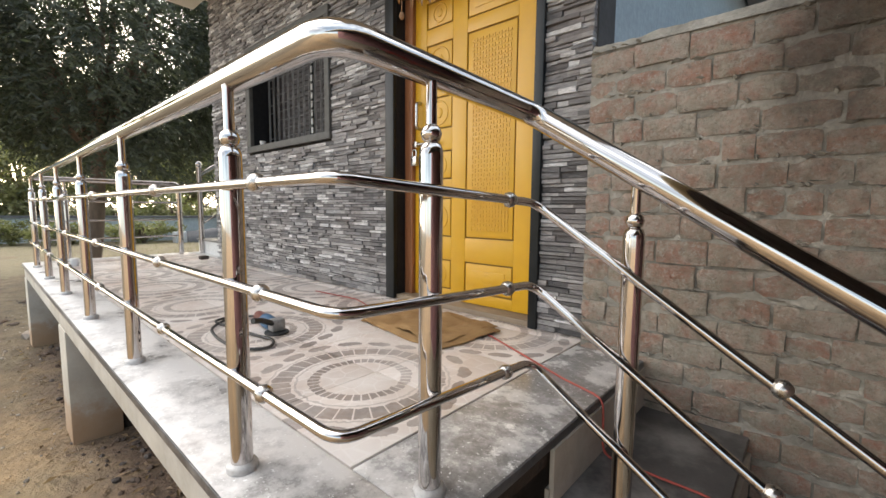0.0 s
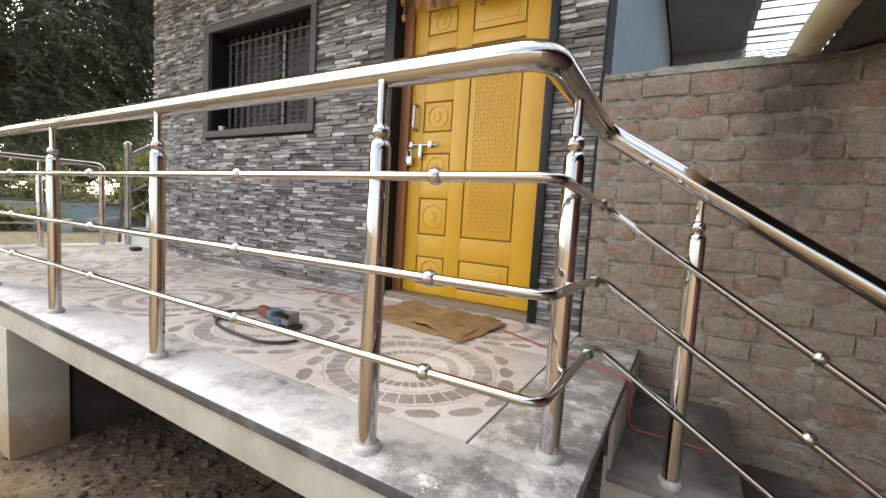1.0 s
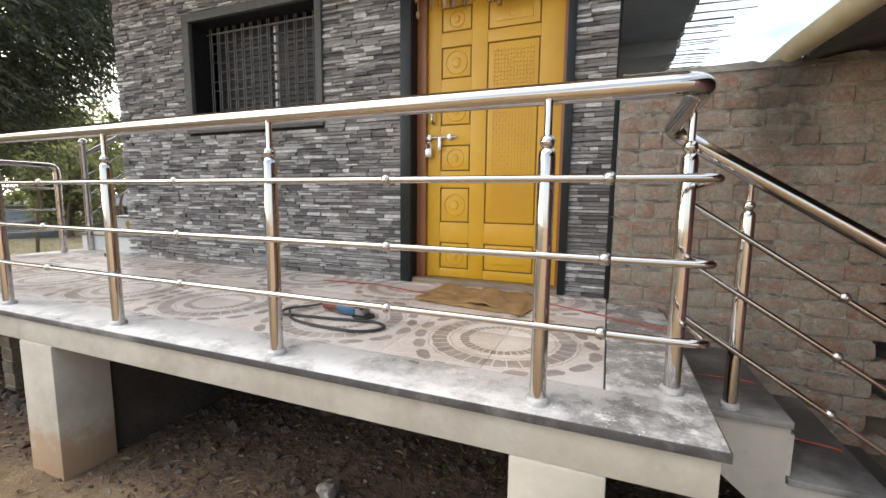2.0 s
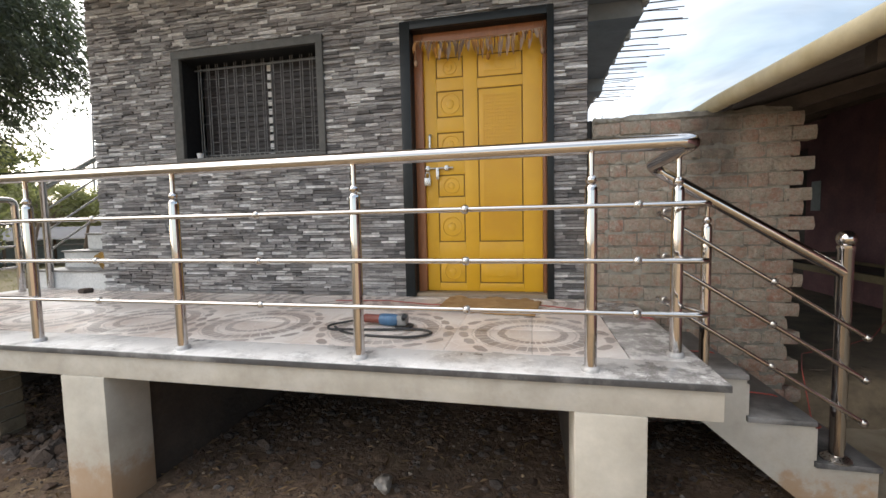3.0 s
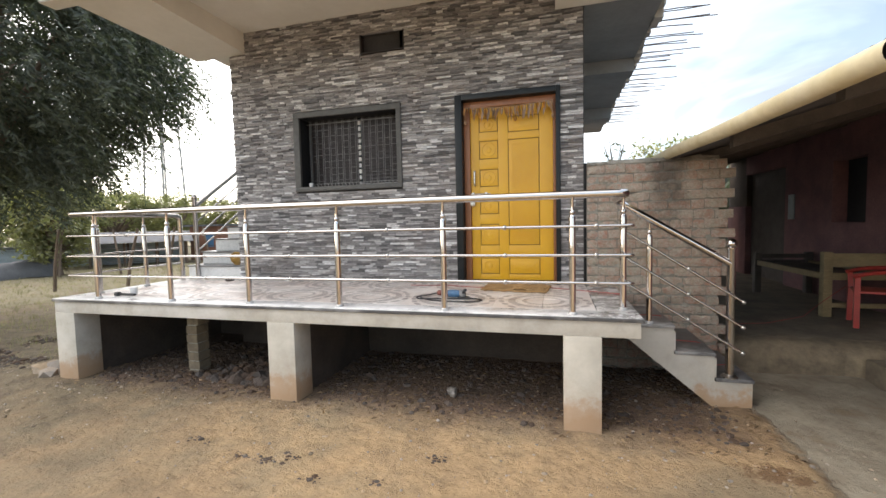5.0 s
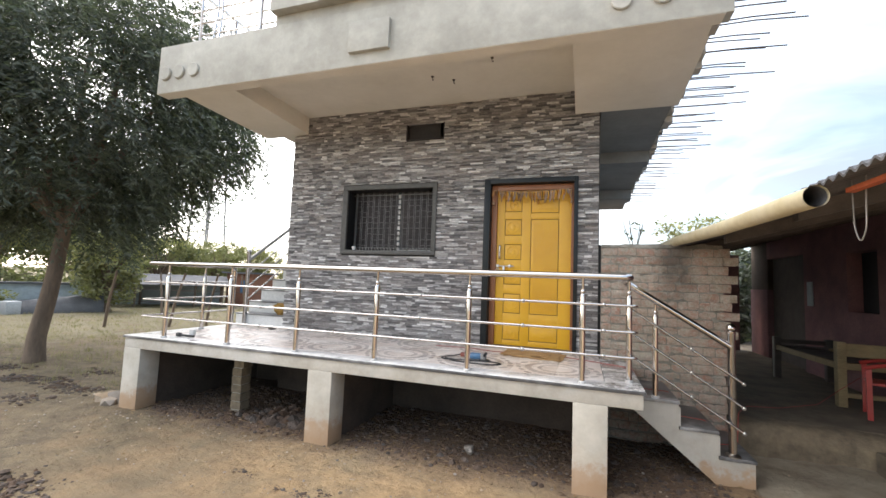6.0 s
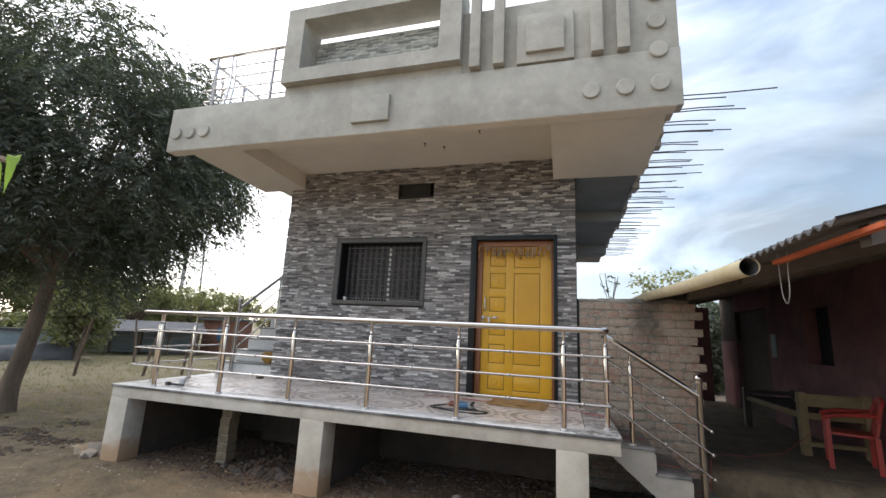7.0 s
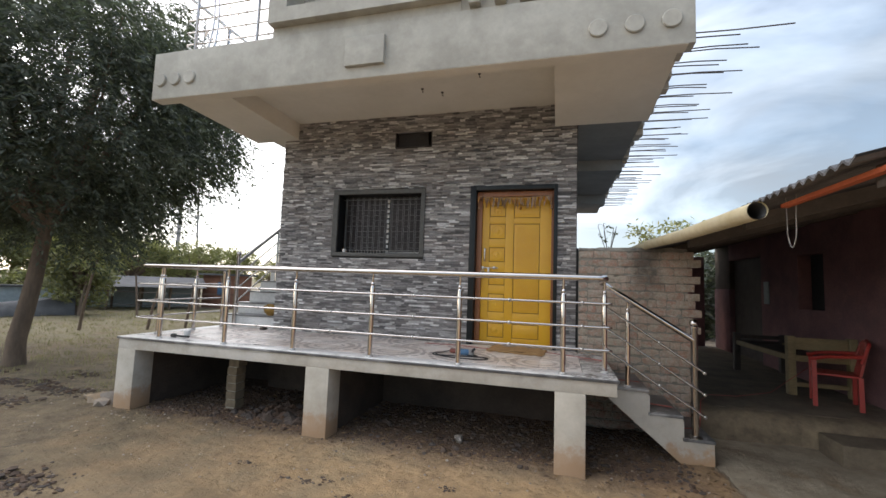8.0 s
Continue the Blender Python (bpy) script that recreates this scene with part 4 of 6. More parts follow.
for x0, x1, z0, z1 in ((dx0, dx0 + 0.085, dz0, dz1), (dx1 - 0.05, dx1, dz0, dz1), (dx0 + 0.085, dx1 - 0.05, dz1 - 0.065, dz1)):
    bm = BM()
    box(bm, x0, x1, WALL_Y - 0.028, WALL_Y + 0.004, z0, z1, 0.004)
    part("surround", bm, DOOR_GRANITE, door, "polished dark granite surround")
    bm = BM()
    box(bm, x0, x1, WALL_Y + 0.0045, WALL_Y + 0.14, z0, z1)
    part("reveal", bm, GRANITE_DARK, door, "black granite reveal")
ix0, ix1, iz1 = dx0 + 0.085, dx1 - 0.05, dz1 - 0.065
for x0, x1, z0, z1 in ((ix0 + 0.001, ix0 + 0.075, dz0, iz1), (ix1 - 0.03, ix1 - 0.001, dz0, iz1), (ix0 + 0.075, ix1 - 0.03, iz1 - 0.075, iz1)):
    bm = BM()
    box(bm, x0, x1, WALL_Y + 0.08, WALL_Y + 0.139, z0, z1 - 0.001, 0.006)
    part("door_frame", bm, TEAK, door, "brown varnished wooden frame")
bm = BM()
box(bm, ix0 + 0.002, ix1 - 0.002, WALL_Y - 0.005, WALL_Y + 0.16, 0.86, dz0 + 0.03, 0.004)
part("threshold", bm, SILL_WOOD, door, "worn wooden threshold")
LX0, LX1, LZ0, LZ1 = ix0 + 0.077, ix1 - 0.032, dz0 + 0.034, iz1 - 0.077
LY = WALL_Y + 0.11
panels = [(-1.965, -1.735, z0, z1) for z0, z1 in ((2.70, 2.87), (2.38, 2.60), (2.05, 2.26), (1.72, 1.91), (1.34, 1.60), (0.99, 1.19))]
panels += [(-1.62, -1.255, 2.68, 2.87), (-1.62, -1.255, 1.34, 2.60), (-1.62, -1.255, 0.99, 1.19)]
bm = BM()
box(bm, LX0, LX1, LY + 0.012, LY + 0.04, LZ0, LZ1)
leaf = part("leaf", bm, DOOR_LINE, door, "ochre yellow enamelled door leaf")
# stiles and rails round the sunk panels
bm = BM()
for x0, x1 in ((LX0, -1.965), (-1.735, -1.62), (-1.255, LX1)):
    box(bm, x0, x1, LY, LY + 0.012, LZ0, LZ1, 0.003)
for px0, px1 in ((-1.965, -1.735), (-1.62, -1.255)):
    zs = sorted((p[2], p[3]) for p in panels if p[0] == px0)
    edge = LZ0
    for a, b in zs + [(LZ1, LZ1)]:
        box(bm, px0, px1, LY, LY + 0.012, edge, a, 0.003)
        edge = b
part("stiles_and_rails", bm, DOOR_YELLOW, leaf)
for x0, x1, z0, z1 in panels:
    bm = BM()
    g = 0.01
    vs = box(bm, x0 + g, x1 - g, LY + 0.002, LY + 0.013, z0 + g, z1 - g, 0.005)
    pn = part("panel", bm, DOOR_YELLOW, leaf)
for (x0, x1, z0, z1) in panels:
    cx, cz, hw, hh = (x0 + x1) / 2, (z0 + z1) / 2, (x1 - x0) / 2 - 0.035, (z1 - z0) / 2 - 0.03
    bm = BM()
    if hh > 0.4:
        for i in range(13):
            for j in range(42):
                wx, wz = x0 + 0.05 + i * (x1 - x0 - 0.1) / 12, z0 + 0.06 + j * (z1 - z0 - 0.12) / 41
                hw_, hz_ = (0.0095, 0.006) if (i + j) % 2 else (0.006, 0.012)
                box(bm, wx - hw_, wx + hw_, LY - 0.0025, LY + 0.004, wz - hz_, wz + hz_)
    elif hw > 0.12:
        box(bm, cx - hw * 0.85, cx + hw * 0.85, LY - 0.002, LY + 0.005, cz - hh * 0.7, cz + hh * 0.7, 0.003)
        sweep(bm, [(cx + hh * 0.6 * math.cos(a * 0.5236), LY - 0.001, cz + hh * 0.5 * math.sin(a * 0.5236)) for a in range(13)], 0.004, 6)
    else:
        r = min(hw, hh)
        sweep(bm, [(cx + r * math.cos(a * 0.2618), LY + 0.002, cz + r * math.sin(a * 0.2618)) for a in range(25)], 0.006, 6)
        ball(bm, (cx, LY + 0.002, cz), r * 0.45, 8)
    for v in bm.verts:
        v.co.y = max(v.co.y, LY - 0.003)
    part("carving", bm, DOOR_YELLOW, leaf)
bm = BM()
sweep(bm, fillet([(-2.02, LY, 2.07), (-2.02, LY - 0.04, 2.07), (-2.02, LY - 0.04, 2.24), (-2.02, LY, 2.24)], 0.02, 4), 0.011, 10)
part("pull_handle", bm, CHROME, leaf, "chrome pull handle")
bm = BM()
sweep(bm, [(-2.1, LY - 0.02, 1.965), (-1.83, LY - 0.02, 1.965)], 0.008, 10)
box(bm, -2.06, -2.03, LY - 0.03, LY, 1.945, 1.985, 0.003)
box(bm, -1.9, -1.87, LY - 0.03, LY, 1.945, 1.985, 0.003)
box(bm, -1.975, -1.95, LY - 0.03, LY - 0.018, 1.87, 1.965, 0.003)
part("slide_bolt", bm, CHROME, leaf, "chrome sliding bolt")
bm = BM()
box(bm, -2.075, -2.02, LY - 0.045, LY - 0.02, 1.82, 1.885, 0.006)
sweep(bm, fillet([(-2.066, LY - 0.032, 1.88), (-2.066, LY - 0.032, 1.93), (-2.03, LY - 0.032, 1.93), (-2.03, LY - 0.032, 1.88)], 0.017, 4), 0.005, 8)
part("padlock", bm, CHROME, leaf, "small steel padlock")

# garland of dry leaves over the door
garland = thing("door_garland", (-1.63, WALL_Y + 0.02, 2.99), "string of dried brown mango leaves hung over the door", "garland")
bm = BM()
gpts = [(ix0 + 0.03 + i * (ix1 - ix0 - 0.06) / 12, WALL_Y + 0.022, 2.985 - 0.03 * math.sin(math.pi * i / 12)) for i in range(13)]
sweep(bm, gpts, 0.006, 6)
part("string", bm, DRY_LEAF, garland)
for i in range(46):
    s = i / 45
    x, ln = ix0 + 0.04 + s * (ix1 - ix0 - 0.08), rng.uniform(0.07, 0.17)
    z = 2.985 - 0.03 * math.sin(math.pi * s)
    w, tw, tilt = rng.uniform(0.009, 0.017), rng.uniform(-0.9, 0.9), rng.uniform(-0.03, 0.03)
    bm = BM()
    rows = []
    for k, (f, ww) in enumerate(((0, 0.25), (0.25, 0.9), (0.55, 1.0), (0.85, 0.55), (1.0, 0.1))):
        cx, cy, cz = x + tilt * f, WALL_Y + 0.012 - 0.012 * math.sin(f * 3), z - ln * f
        dx, dy = w * ww * math.cos(tw + f), w * ww * math.sin(tw + f)
        rows.append([bm.verts.new((cx - dx, cy - dy, cz)), bm.verts.new((cx, cy + 0.004, cz)), bm.verts.new((cx + dx, cy + dy, cz))])
    for a, b in zip(rows, rows[1:]):
        bm.faces.new((a[0], a[1], b[1], b[0])), bm.faces.new((a[1], a[2], b[2], b[1]))
    part("leaf", bm, DRY_LEAF, garland)
for x in (ix0 + 0.035, ix1 - 0.03, -1.52):
    bm = BM()
    sweep(bm, [(x, WALL_Y + 0.02, 2.98), (x, WALL_Y + 0.02, 2.84)], 0.004, 6)
    ball(bm, (x, WALL_Y + 0.02, 2.81), 0.018, 8, 1.5)
    part("tassel", bm, DRY_LEAF, garland)

# ---- window ----
win = thing("window_1", (-3.7, 2.0, WIN[2]), "barred window with closed brown shutters in a grey granite surround", "window", kind="structure")
wx0, wx1, wz0, wz1 = WIN
for x0, x1, z0, z1 in ((wx0, wx1, wz0, wz0 + 0.06), (wx0, wx1, wz1 - 0.07, wz1), (wx0, wx0 + 0.085, wz0 + 0.06, wz1 - 0.07), (wx1 - 0.062, wx1, wz0 + 0.06, wz1 - 0.07)):
    bm = BM()
    box(bm, x0, x1, WALL_Y - 0.03, WALL_Y + 0.01, z0, z1, 0.004)
    part("surround", bm, GRANITE_SURROUND, win, "grey granite surround")
    bm = BM()
    box(bm, x0 + (0 if x0 == wx0 else 0.012), x1 - (0 if x1 == wx1 else 0.012), WALL_Y + 0.0105, WALL_Y + 0.24, z0, z1)
    part("reveal", bm, GRANITE_DARK, win, "black granite reveal")
gx0, gx1, gz0, gz1 = wx0 + 0.085, wx1 - 0.062, wz0 + 0.06, wz1 - 0.07
GY = WALL_Y + 0.16
for i in range(14):
    for d in (-0.012, 0.012):
        x = gx0 + 0.05 + i * (gx1 - gx0 - 0.1) / 13 + d
        bm = BM()
        sweep(bm, [(x, GY, gz0), (x, GY, gz1)], 0.0042, 6)
        part("grille_bar", bm, GRILLE_IRON, win)
for z in (gz0 + 0.05, gz1 - 0.05):
    bm = BM()
    box(bm, gx0, gx1, GY - 0.006, GY + 0.006, z - 0.005, z + 0.005)
    part("grille_rail", bm, GRILLE_IRON, win)
bm = BM()
rq = random.Random(5)
for i in range(13):
    xa = gx0 + 0.062 + i * (gx1 - gx0 - 0.1) / 13
    for j in range(9):
        if rq.random() < 0.75:
            zr = gz0 + 0.09 + j * (gz1 - gz0 - 0.14) / 9 + rq.uniform(-0.006, 0.006)
            sweep(bm, [(xa, GY + 0.003, zr), (xa + (gx1 - gx0 - 0.1) / 13 - 0.024, GY + 0.003, zr)], 0.0032, 5)
part("grille_rungs", bm, GRILLE_IRON, win, "thin iron rungs between the bars")
n = 26
bm = BM()
for i in range(n):
    x = gx0 + 0.03 + i * (gx1 - gx0 - 0.06) / (n - 1)
    sweep(bm, [(x, GY - 0.004, gz0 + 0.005), (x + 0.014, GY - 0.01, gz0 + 0.025), (x, GY - 0.004, gz0 + 0.045)], 0.004, 5)
part("grille_scroll", bm, CHROME, win, "row of small pale scrolls")
for x0, x1 in ((gx0 + 0.02, -3.62), (-3.575, gx1)):
    bm = BM()
    box(bm, x0, x1, WALL_Y + 0.245, WALL_Y + 0.26, gz0, gz1)
    sh = part("shutter", bm, SHUTTER, win, "dark brown slatted shutter")
    for j in range(18):
        z = gz0 + 0.03 + j * (gz1 - gz0 - 0.05) / 18
        bm = BM()
        box(bm, x0 + 0.03, x1 - 0.03, WALL_Y + 0.232, WALL_Y + 0.246, z, z + 0.032, 0.004)
        part("slat", bm, SHUTTER, sh)
# white pieces drawn in for the light that shows between the shutters
bm = BM()
for k in range(11):
    zk = gz0 + 0.01 + k * (gz1 - gz0 - 0.02) / 11
    box(bm, -3.617 + 0.004 * (k % 2), -3.578, WALL_Y + 0.225, WALL_Y + 0.235, zk, zk + 0.055, 0.002)
part("gap_light", bm, WHITE, win, "white pieces standing for the light in the gap between the shutters")
bm = BM()
box(bm, -3.57, gx1 - 0.01, WALL_Y + 0.19, WALL_Y + 0.23, gz0 + 0.001, gz0 + 0.03)
part("inner_sill", bm, WHITE, win, "pale inner ledge")
bm = BM()
lathe(bm, -4.24, WALL_Y + 0.05, [(0.022, gz0 + 0.001), (0.03, gz0 + 0.05), (0.03, gz0 + 0.055)], 14)
solid("cup", bm, WHITE, "small white cup on the window ledge", "cup")
vent = thing("vent_opening", (-3.14, 2.0, VENT[2]), "dark rectangular ventilation opening under the balcony", "vent", kind="structure")
# dark panel added in place of the unlit space behind the opening
bm = BM()
box(bm, VENT[0] + 0.016, VENT[1] - 0.016, WALL_Y + 0.09, WALL_Y + 0.12, VENT[2] + 0.016, VENT[3])
part("inner_dark", bm, DARK_ROOM, vent)
for x0, x1, z0, z1 in ((VENT[0], VENT[1], VENT[2], VENT[2] + 0.015), (VENT[0], VENT[0] + 0.015, VENT[2] + 0.015, VENT[3]), (VENT[1] - 0.015, VENT[1], VENT[2] + 0.015, VENT[3])):
    bm = BM()
    box(bm, x0, x1, WALL_Y - 0.004, y1 - 0.032, z0, z1)
    part("lining", bm, SHUTTER, vent)

# ---- outside stairs at the house's end ----
side_stairs = thing("side_stairs", (-5.8, 3.0, DECK_Z), "white tiled stairs with grey treads climbing beside the house", "stairs", kind="structure")
for i in range(12):
    y, z = 2.02 + i * 0.27, DECK_Z + (i + 1) * 0.19
    bm = BM()
    box(bm, -6.44, WALL_X0 - 0.002, y, y + 0.272 if i < 11 else y + 1.2, (DECK_Z if i < 4 else z - 0.6), z - 0.02)
    part("riser_block", bm, WHITE, side_stairs, "white tiled riser")
    bm = BM()
    box(bm, -6.46, WALL_X0 - 0.002, y - 0.02, y + 0.27, z - 0.02, z, 0.004)
    part("tread", bm, GRANITE_TREAD, side_stairs)
stair_rail = thing("stair_railing", (-6.25, 2.0, DECK_Z), "stainless steel stair railing with a ball-topped end post", "railing")
bm = BM()
lathe(bm, -6.25, 2.0, [(0.033, 0.86), (0.033, 2.04), (0.04, 2.05), (0.04, 2.065), (0.02, 2.07)], 14)
ball(bm, (-6.25, 2.0, 2.1), 0.042, 14)
part("newel_post", bm, STEEL, stair_rail)
for zo, r in ((1.95, 0.031), (1.72, 0.012), (1.5, 0.012), (1.28, 0.012)):
    bm = BM()
    sweep(bm, [(-6.25, 2.0, zo), (-6.25, 5.3, zo + 3.3 * 0.68)], r, 10)
    part("bar", bm, STEEL, stair_rail)
for i in range(3):
    y = 3.0 + i * 0.95
    bm = BM()
    sweep(bm, [(-6.25, y, DECK_Z + (y - 2.1) * 0.7 - 0.2), (-6.25, y, 1.95 + (y - 2.0) * 0.68)], 0.02, 10)
    part("post", bm, STEEL, stair_rail)

# ---- brick boundary wall ----
BX0, BX1, BY, BZ = -0.744, 0.585, 1.80, 2.25
brick_wall = thing("wall_brick", (0.0, 1.8, 0.0), "weathered brick boundary wall with smeared mortar and a toothed end", "wall", kind="structure")
bm = BM()
box(bm, BX0, BX1 - 0.06, BY + 0.012, BY + 0.215, -0.05, BZ - 0.012)
part("mortar_core", bm, WALL_MORTAR, brick_wall, "lime mortar joints")

# ---- veranda on the right ----
ver = thing("veranda_floor", (2.5, 4.0, 0.0), "raised earth veranda floor with a rough stone edge", "veranda", kind="structure")
bm = BM()
prism(bm, [(0.62, 2.26), (7.0, 2.2), (7.0, 14.0), (0.62, 14.0)], "z", -0.1, 0.3)
part("earth_floor", bm, EARTH_BANK, ver)
bm = BM()
prof = ((1.97, -0.08), (1.985, 0.03), (1.98, 0.12), (1.995, 0.2), (2.03, 0.265), (2.09, 0.298), (2.18, 0.306), (2.4, 0.296))
lines_ = []
for i in range(111):
    x = 0.6 + i * 0.05
    drip = 0.05 * abs(noise.noise(Vector((x * 9.0, 0.3, 0.0)))) + 0.06 * noise.noise(Vector((x * 1.6, 4.0, 0.0)))
    row_ = []
    for k, (y, z) in enumerate(prof):
        q = noise.noise(Vector((x * 6.0, y * 9.0, z * 9.0)))
        row_.append(bm.verts.new((x, y + (drip * (1 if k < 6 else 0.3)) + 0.02 * q - 0.02 * x, z + (0.018 * q if k > 3 else 0))))
    lines_.append(row_)
for a, b in zip(lines_, lines_[1:]):
    for k in range(len(prof) - 1):
        bm.faces.new((a[k], b[k], b[k + 1], a[k + 1])).smooth = True
part("bank_edge", bm, BANK_EDGE, ver, "crumbling mud edge with washed drips")
bm = BM()
box(bm, 1.85, 2.6, 1.48, 1.93, -0.05, 0.2, 0.03)
solid("step_block", bm, EARTH_BANK, "low pale cement step before the veranda", "step")
VX = 3.1
shed_wall = thing("wall_veranda", (VX, 4.0, 0.3), "faded pink house wall under the veranda roof", "wall", kind="structure")
for ya, yb, za, zb in ((-3.2, 4.15, 0.0, 3.2), (4.15, 4.9, 0.0, 1.5), (4.15, 4.9, 2.45, 3.5), (4.9, 6.3, 0, 3.5), (6.3, 8.0, 2.55, 3.5), (8.0, 9.0, 0, 1.85)):
    bm = BM()
    box(bm, VX, VX + 0.25, ya, yb, za, zb)
    part("wall_section", bm, PINK, shed_wall)
# dark section paints in the roof's shade above the pink wall
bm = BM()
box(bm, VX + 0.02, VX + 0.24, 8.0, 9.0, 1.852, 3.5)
part("wall_section", bm, SHADE_BROWN, shed_wall, "upper wall coloured dark for the shade under the roof")
bm = BM()
box(bm, VX + 0.2, VX + 0.249, 4.15, 4.9, 1.5, 2.45)
part("window", bm, DARK_ROOM, shed_wall, "dark closed window")
bm = BM()
box(bm, VX + 0.12, VX + 0.17, 6.3, 8.0, 0.3, 2.55)
part("door", bm, DARK_WOOD, shed_wall, "dark wooden door")
bm = BM()
box(bm, VX - 0.02, VX - 0.002, 5.95, 6.15, 1.55, 2.0, 0.005)
part("notice_board", bm, BLUE_WALL, shed_wall, "pale framed board on the wall")
bm = BM()
box(bm, VX + 0.25, 7.0, 9.0, 9.2, 0, 3.2)
solid("wall_veranda_back", bm, PINK, "plain rear wall of the neighbouring house", "wall", kind="structure")

# added and mostly unseen: keeps sky out of the veranda's far end
bm = BM()
box(bm, 0.62, 2.85, 9.0, 9.2, 0, 2.72)
solid("wall_sky_block", bm, PINK, "added wall, mostly out of view, shutting sky from the veranda's far side", "wall", kind="structure")

roof = thing("veranda_roof", (1.6, 3.0, 2.3), "corrugated cement sheet roof with a cream gutter pipe", "roof", kind="structure")
bm = BM()
SL = 0.27
rows = []
ny = 1090
for i in range(ny + 1):
    y = -1.98 + i * (10.93 / ny)
    w = 0.011 * math.sin(y * math.tau / 0.08)
    rows.append([bm.verts.new((x, y, 2.235 + (x - 0.08) * SL + w + dz)) for dz in (0.0, 0.012) for x in (0.1, 1.2, 2.4, 3.5)])
for a, b in zip(rows, rows[1:]):
    for k in range(3):
        bm.faces.new((a[k], b[k], b[k + 1], a[k + 1])).smooth = True
        bm.faces.new((a[k + 4], a[k + 5], b[k + 5], b[k + 4])).smooth = True
    bm.faces.new((a[0], a[4], b[4], b[0]))
part("sheet", bm, ROOF_SHEET, roof, "dark weathered corrugated sheet")
bm = BM()
sweep(bm, [(0.05, 9.0, 2.34), (0.05, 3.0, 2.31), (0.055, 1.7, 2.285), (0.07, 0.2, 2.22), (0.08, -1.2, 2.185)], 0.053, 20, caps=False)
part("gutter_pipe", bm, GUTTER, roof, "cream plastic gutter pipe")
# dark inner tube paints the shade within the pipe
bm = BM()
sweep(bm, [(0.05, 9.0, 2.34), (0.05, 3.0, 2.31), (0.055, 1.7, 2.285), (0.07, 0.2, 2.22), (0.08, -1.19, 2.185)], 0.048, 20, caps=False)
part("pipe_bore", bm, ROOF_SHEET, roof, "dark inner tube standing for the shade inside the gutter pipe")
bm = BM()
box(bm, 0.2, 0.235, -2.06, -1.18, 2.2, 2.222)
part("eave_board", bm, ORANGE, roof, "orange primed eave board")
for i in range(9):
    y = -1.9 + i * 1.3
    bm = BM()
    prism(bm, [(0.252, 2.16), (3.1, 2.16 + 2.84 * SL), (3.1, 2.255 + 2.84 * SL), (0.252, 2.255)], "y", y, y + 0.07)
    part("rafter", bm, DARK_WOOD, roof)
bm = BM()
sweep(bm, fillet([(0.262, -1.10, 2.3), (0.262, -1.11, 2.04), (0.264, -1.15, 1.965), (0.264, -1.195, 2.03), (0.262, -1.21, 2.3)], 0.04, 5), 0.0032, 8)
solid("rope_loop", bm, IRON, "loop of pale rope hanging from the veranda eave", "rope")

# cot and chair on the veranda
# long wooden cot along the wall, its near end yellowed, with a plank headboard
cot = thing("wooden_cot", (2.65, 4.3, 0.3), "old yellowed wooden cot with a plank headboard on the veranda", "cot")
for px, py, top_z, mat_ in ((2.24, 3.38, 1.14, OLD_WOOD), (2.98, 3.38, 1.14, OLD_WOOD), (2.24, 5.3, 1.0, DARK_WOOD), (2.98, 5.3, 1.0, DARK_WOOD)):
    bm = BM()
    box(bm, px, px + 0.1, py, py + 0.1, 0.3, top_z, 0.012)
    part("leg", bm, mat_, cot)
for z0, z1, yq, mat_ in ((0.95, 1.12, 3.41, OLD_WOOD), (0.78, 0.87, 3.405, OLD_WOOD), (0.42, 0.48, 3.41, OLD_WOOD), (0.78, 0.87, 5.33, DARK_WOOD), (0.9, 0.97, 5.33, DARK_WOOD)):
    bm = BM()
    box(bm, 2.341, 2.979, yq, yq + 0.045, z0, z1, 0.008)
    part("end_board", bm, mat_, cot)
for px in (2.265, 3.005):
    bm = BM()
    box(bm, px, px + 0.05, 3.481, 5.299, 0.78, 0.86, 0.006)
    part("side_rail", bm, OLD_WOOD, cot)
for i in range(8):
    bm = BM()
    box(bm, 2.318, 3.003, 3.5 + i * 0.225, 3.7 + i * 0.225, 0.8, 0.825, 0.004)
    part("slat", bm, DARK_WOOD, cot)

chair = thing("plastic_chair", (2.72, 2.75, 0.3), "red moulded plastic armchair on the veranda", "chair")
cx, cy, cz = 2.72, 2.75, 0.3
for sx in (-1, 1):
    for sy in (-1, 1):
        bm = BM()
        prism(bm, [(cx + sx * 0.27, cz), (cx + sx * 0.22, cz), (cx + sx * 0.18, cz + 0.42), (cx + sx * 0.26, cz + (0.62 if sy < 0 else 0.42))], "y", cy + sy * 0.22 - 0.025, cy + sy * 0.22 + 0.025)
        part("leg", bm, RED_PLASTIC, chair)
    bm = BM()
    sweep(bm, fillet([(cx + sx * 0.26, cy - 0.26, cz + 0.6), (cx + sx * 0.27, cy - 0.1, cz + 0.65), (cx + sx * 0.25, cy + 0.25, cz + 0.68)], 0.06, 4), 0.024, 8)
    part("armrest", bm, RED_PLASTIC, chair)
bm = BM()
box(bm, cx - 0.23, cx + 0.23, cy - 0.23, cy + 0.23, cz + 0.4, cz + 0.43, 0.012)
part("seat", bm, RED_PLASTIC, chair)
for i in range(5):
    bm = BM()
    xx = cx - 0.18 + i * 0.09
    prism(bm, [(cy + 0.21, cz + 0.43), (cy + 0.24, cz + 0.43), (cy + 0.33, cz + 0.84), (cy + 0.3, cz + 0.84)], "x", xx - 0.022, xx + 0.022)
    part("back_slat", bm, RED_PLASTIC, chair)
bm = BM()
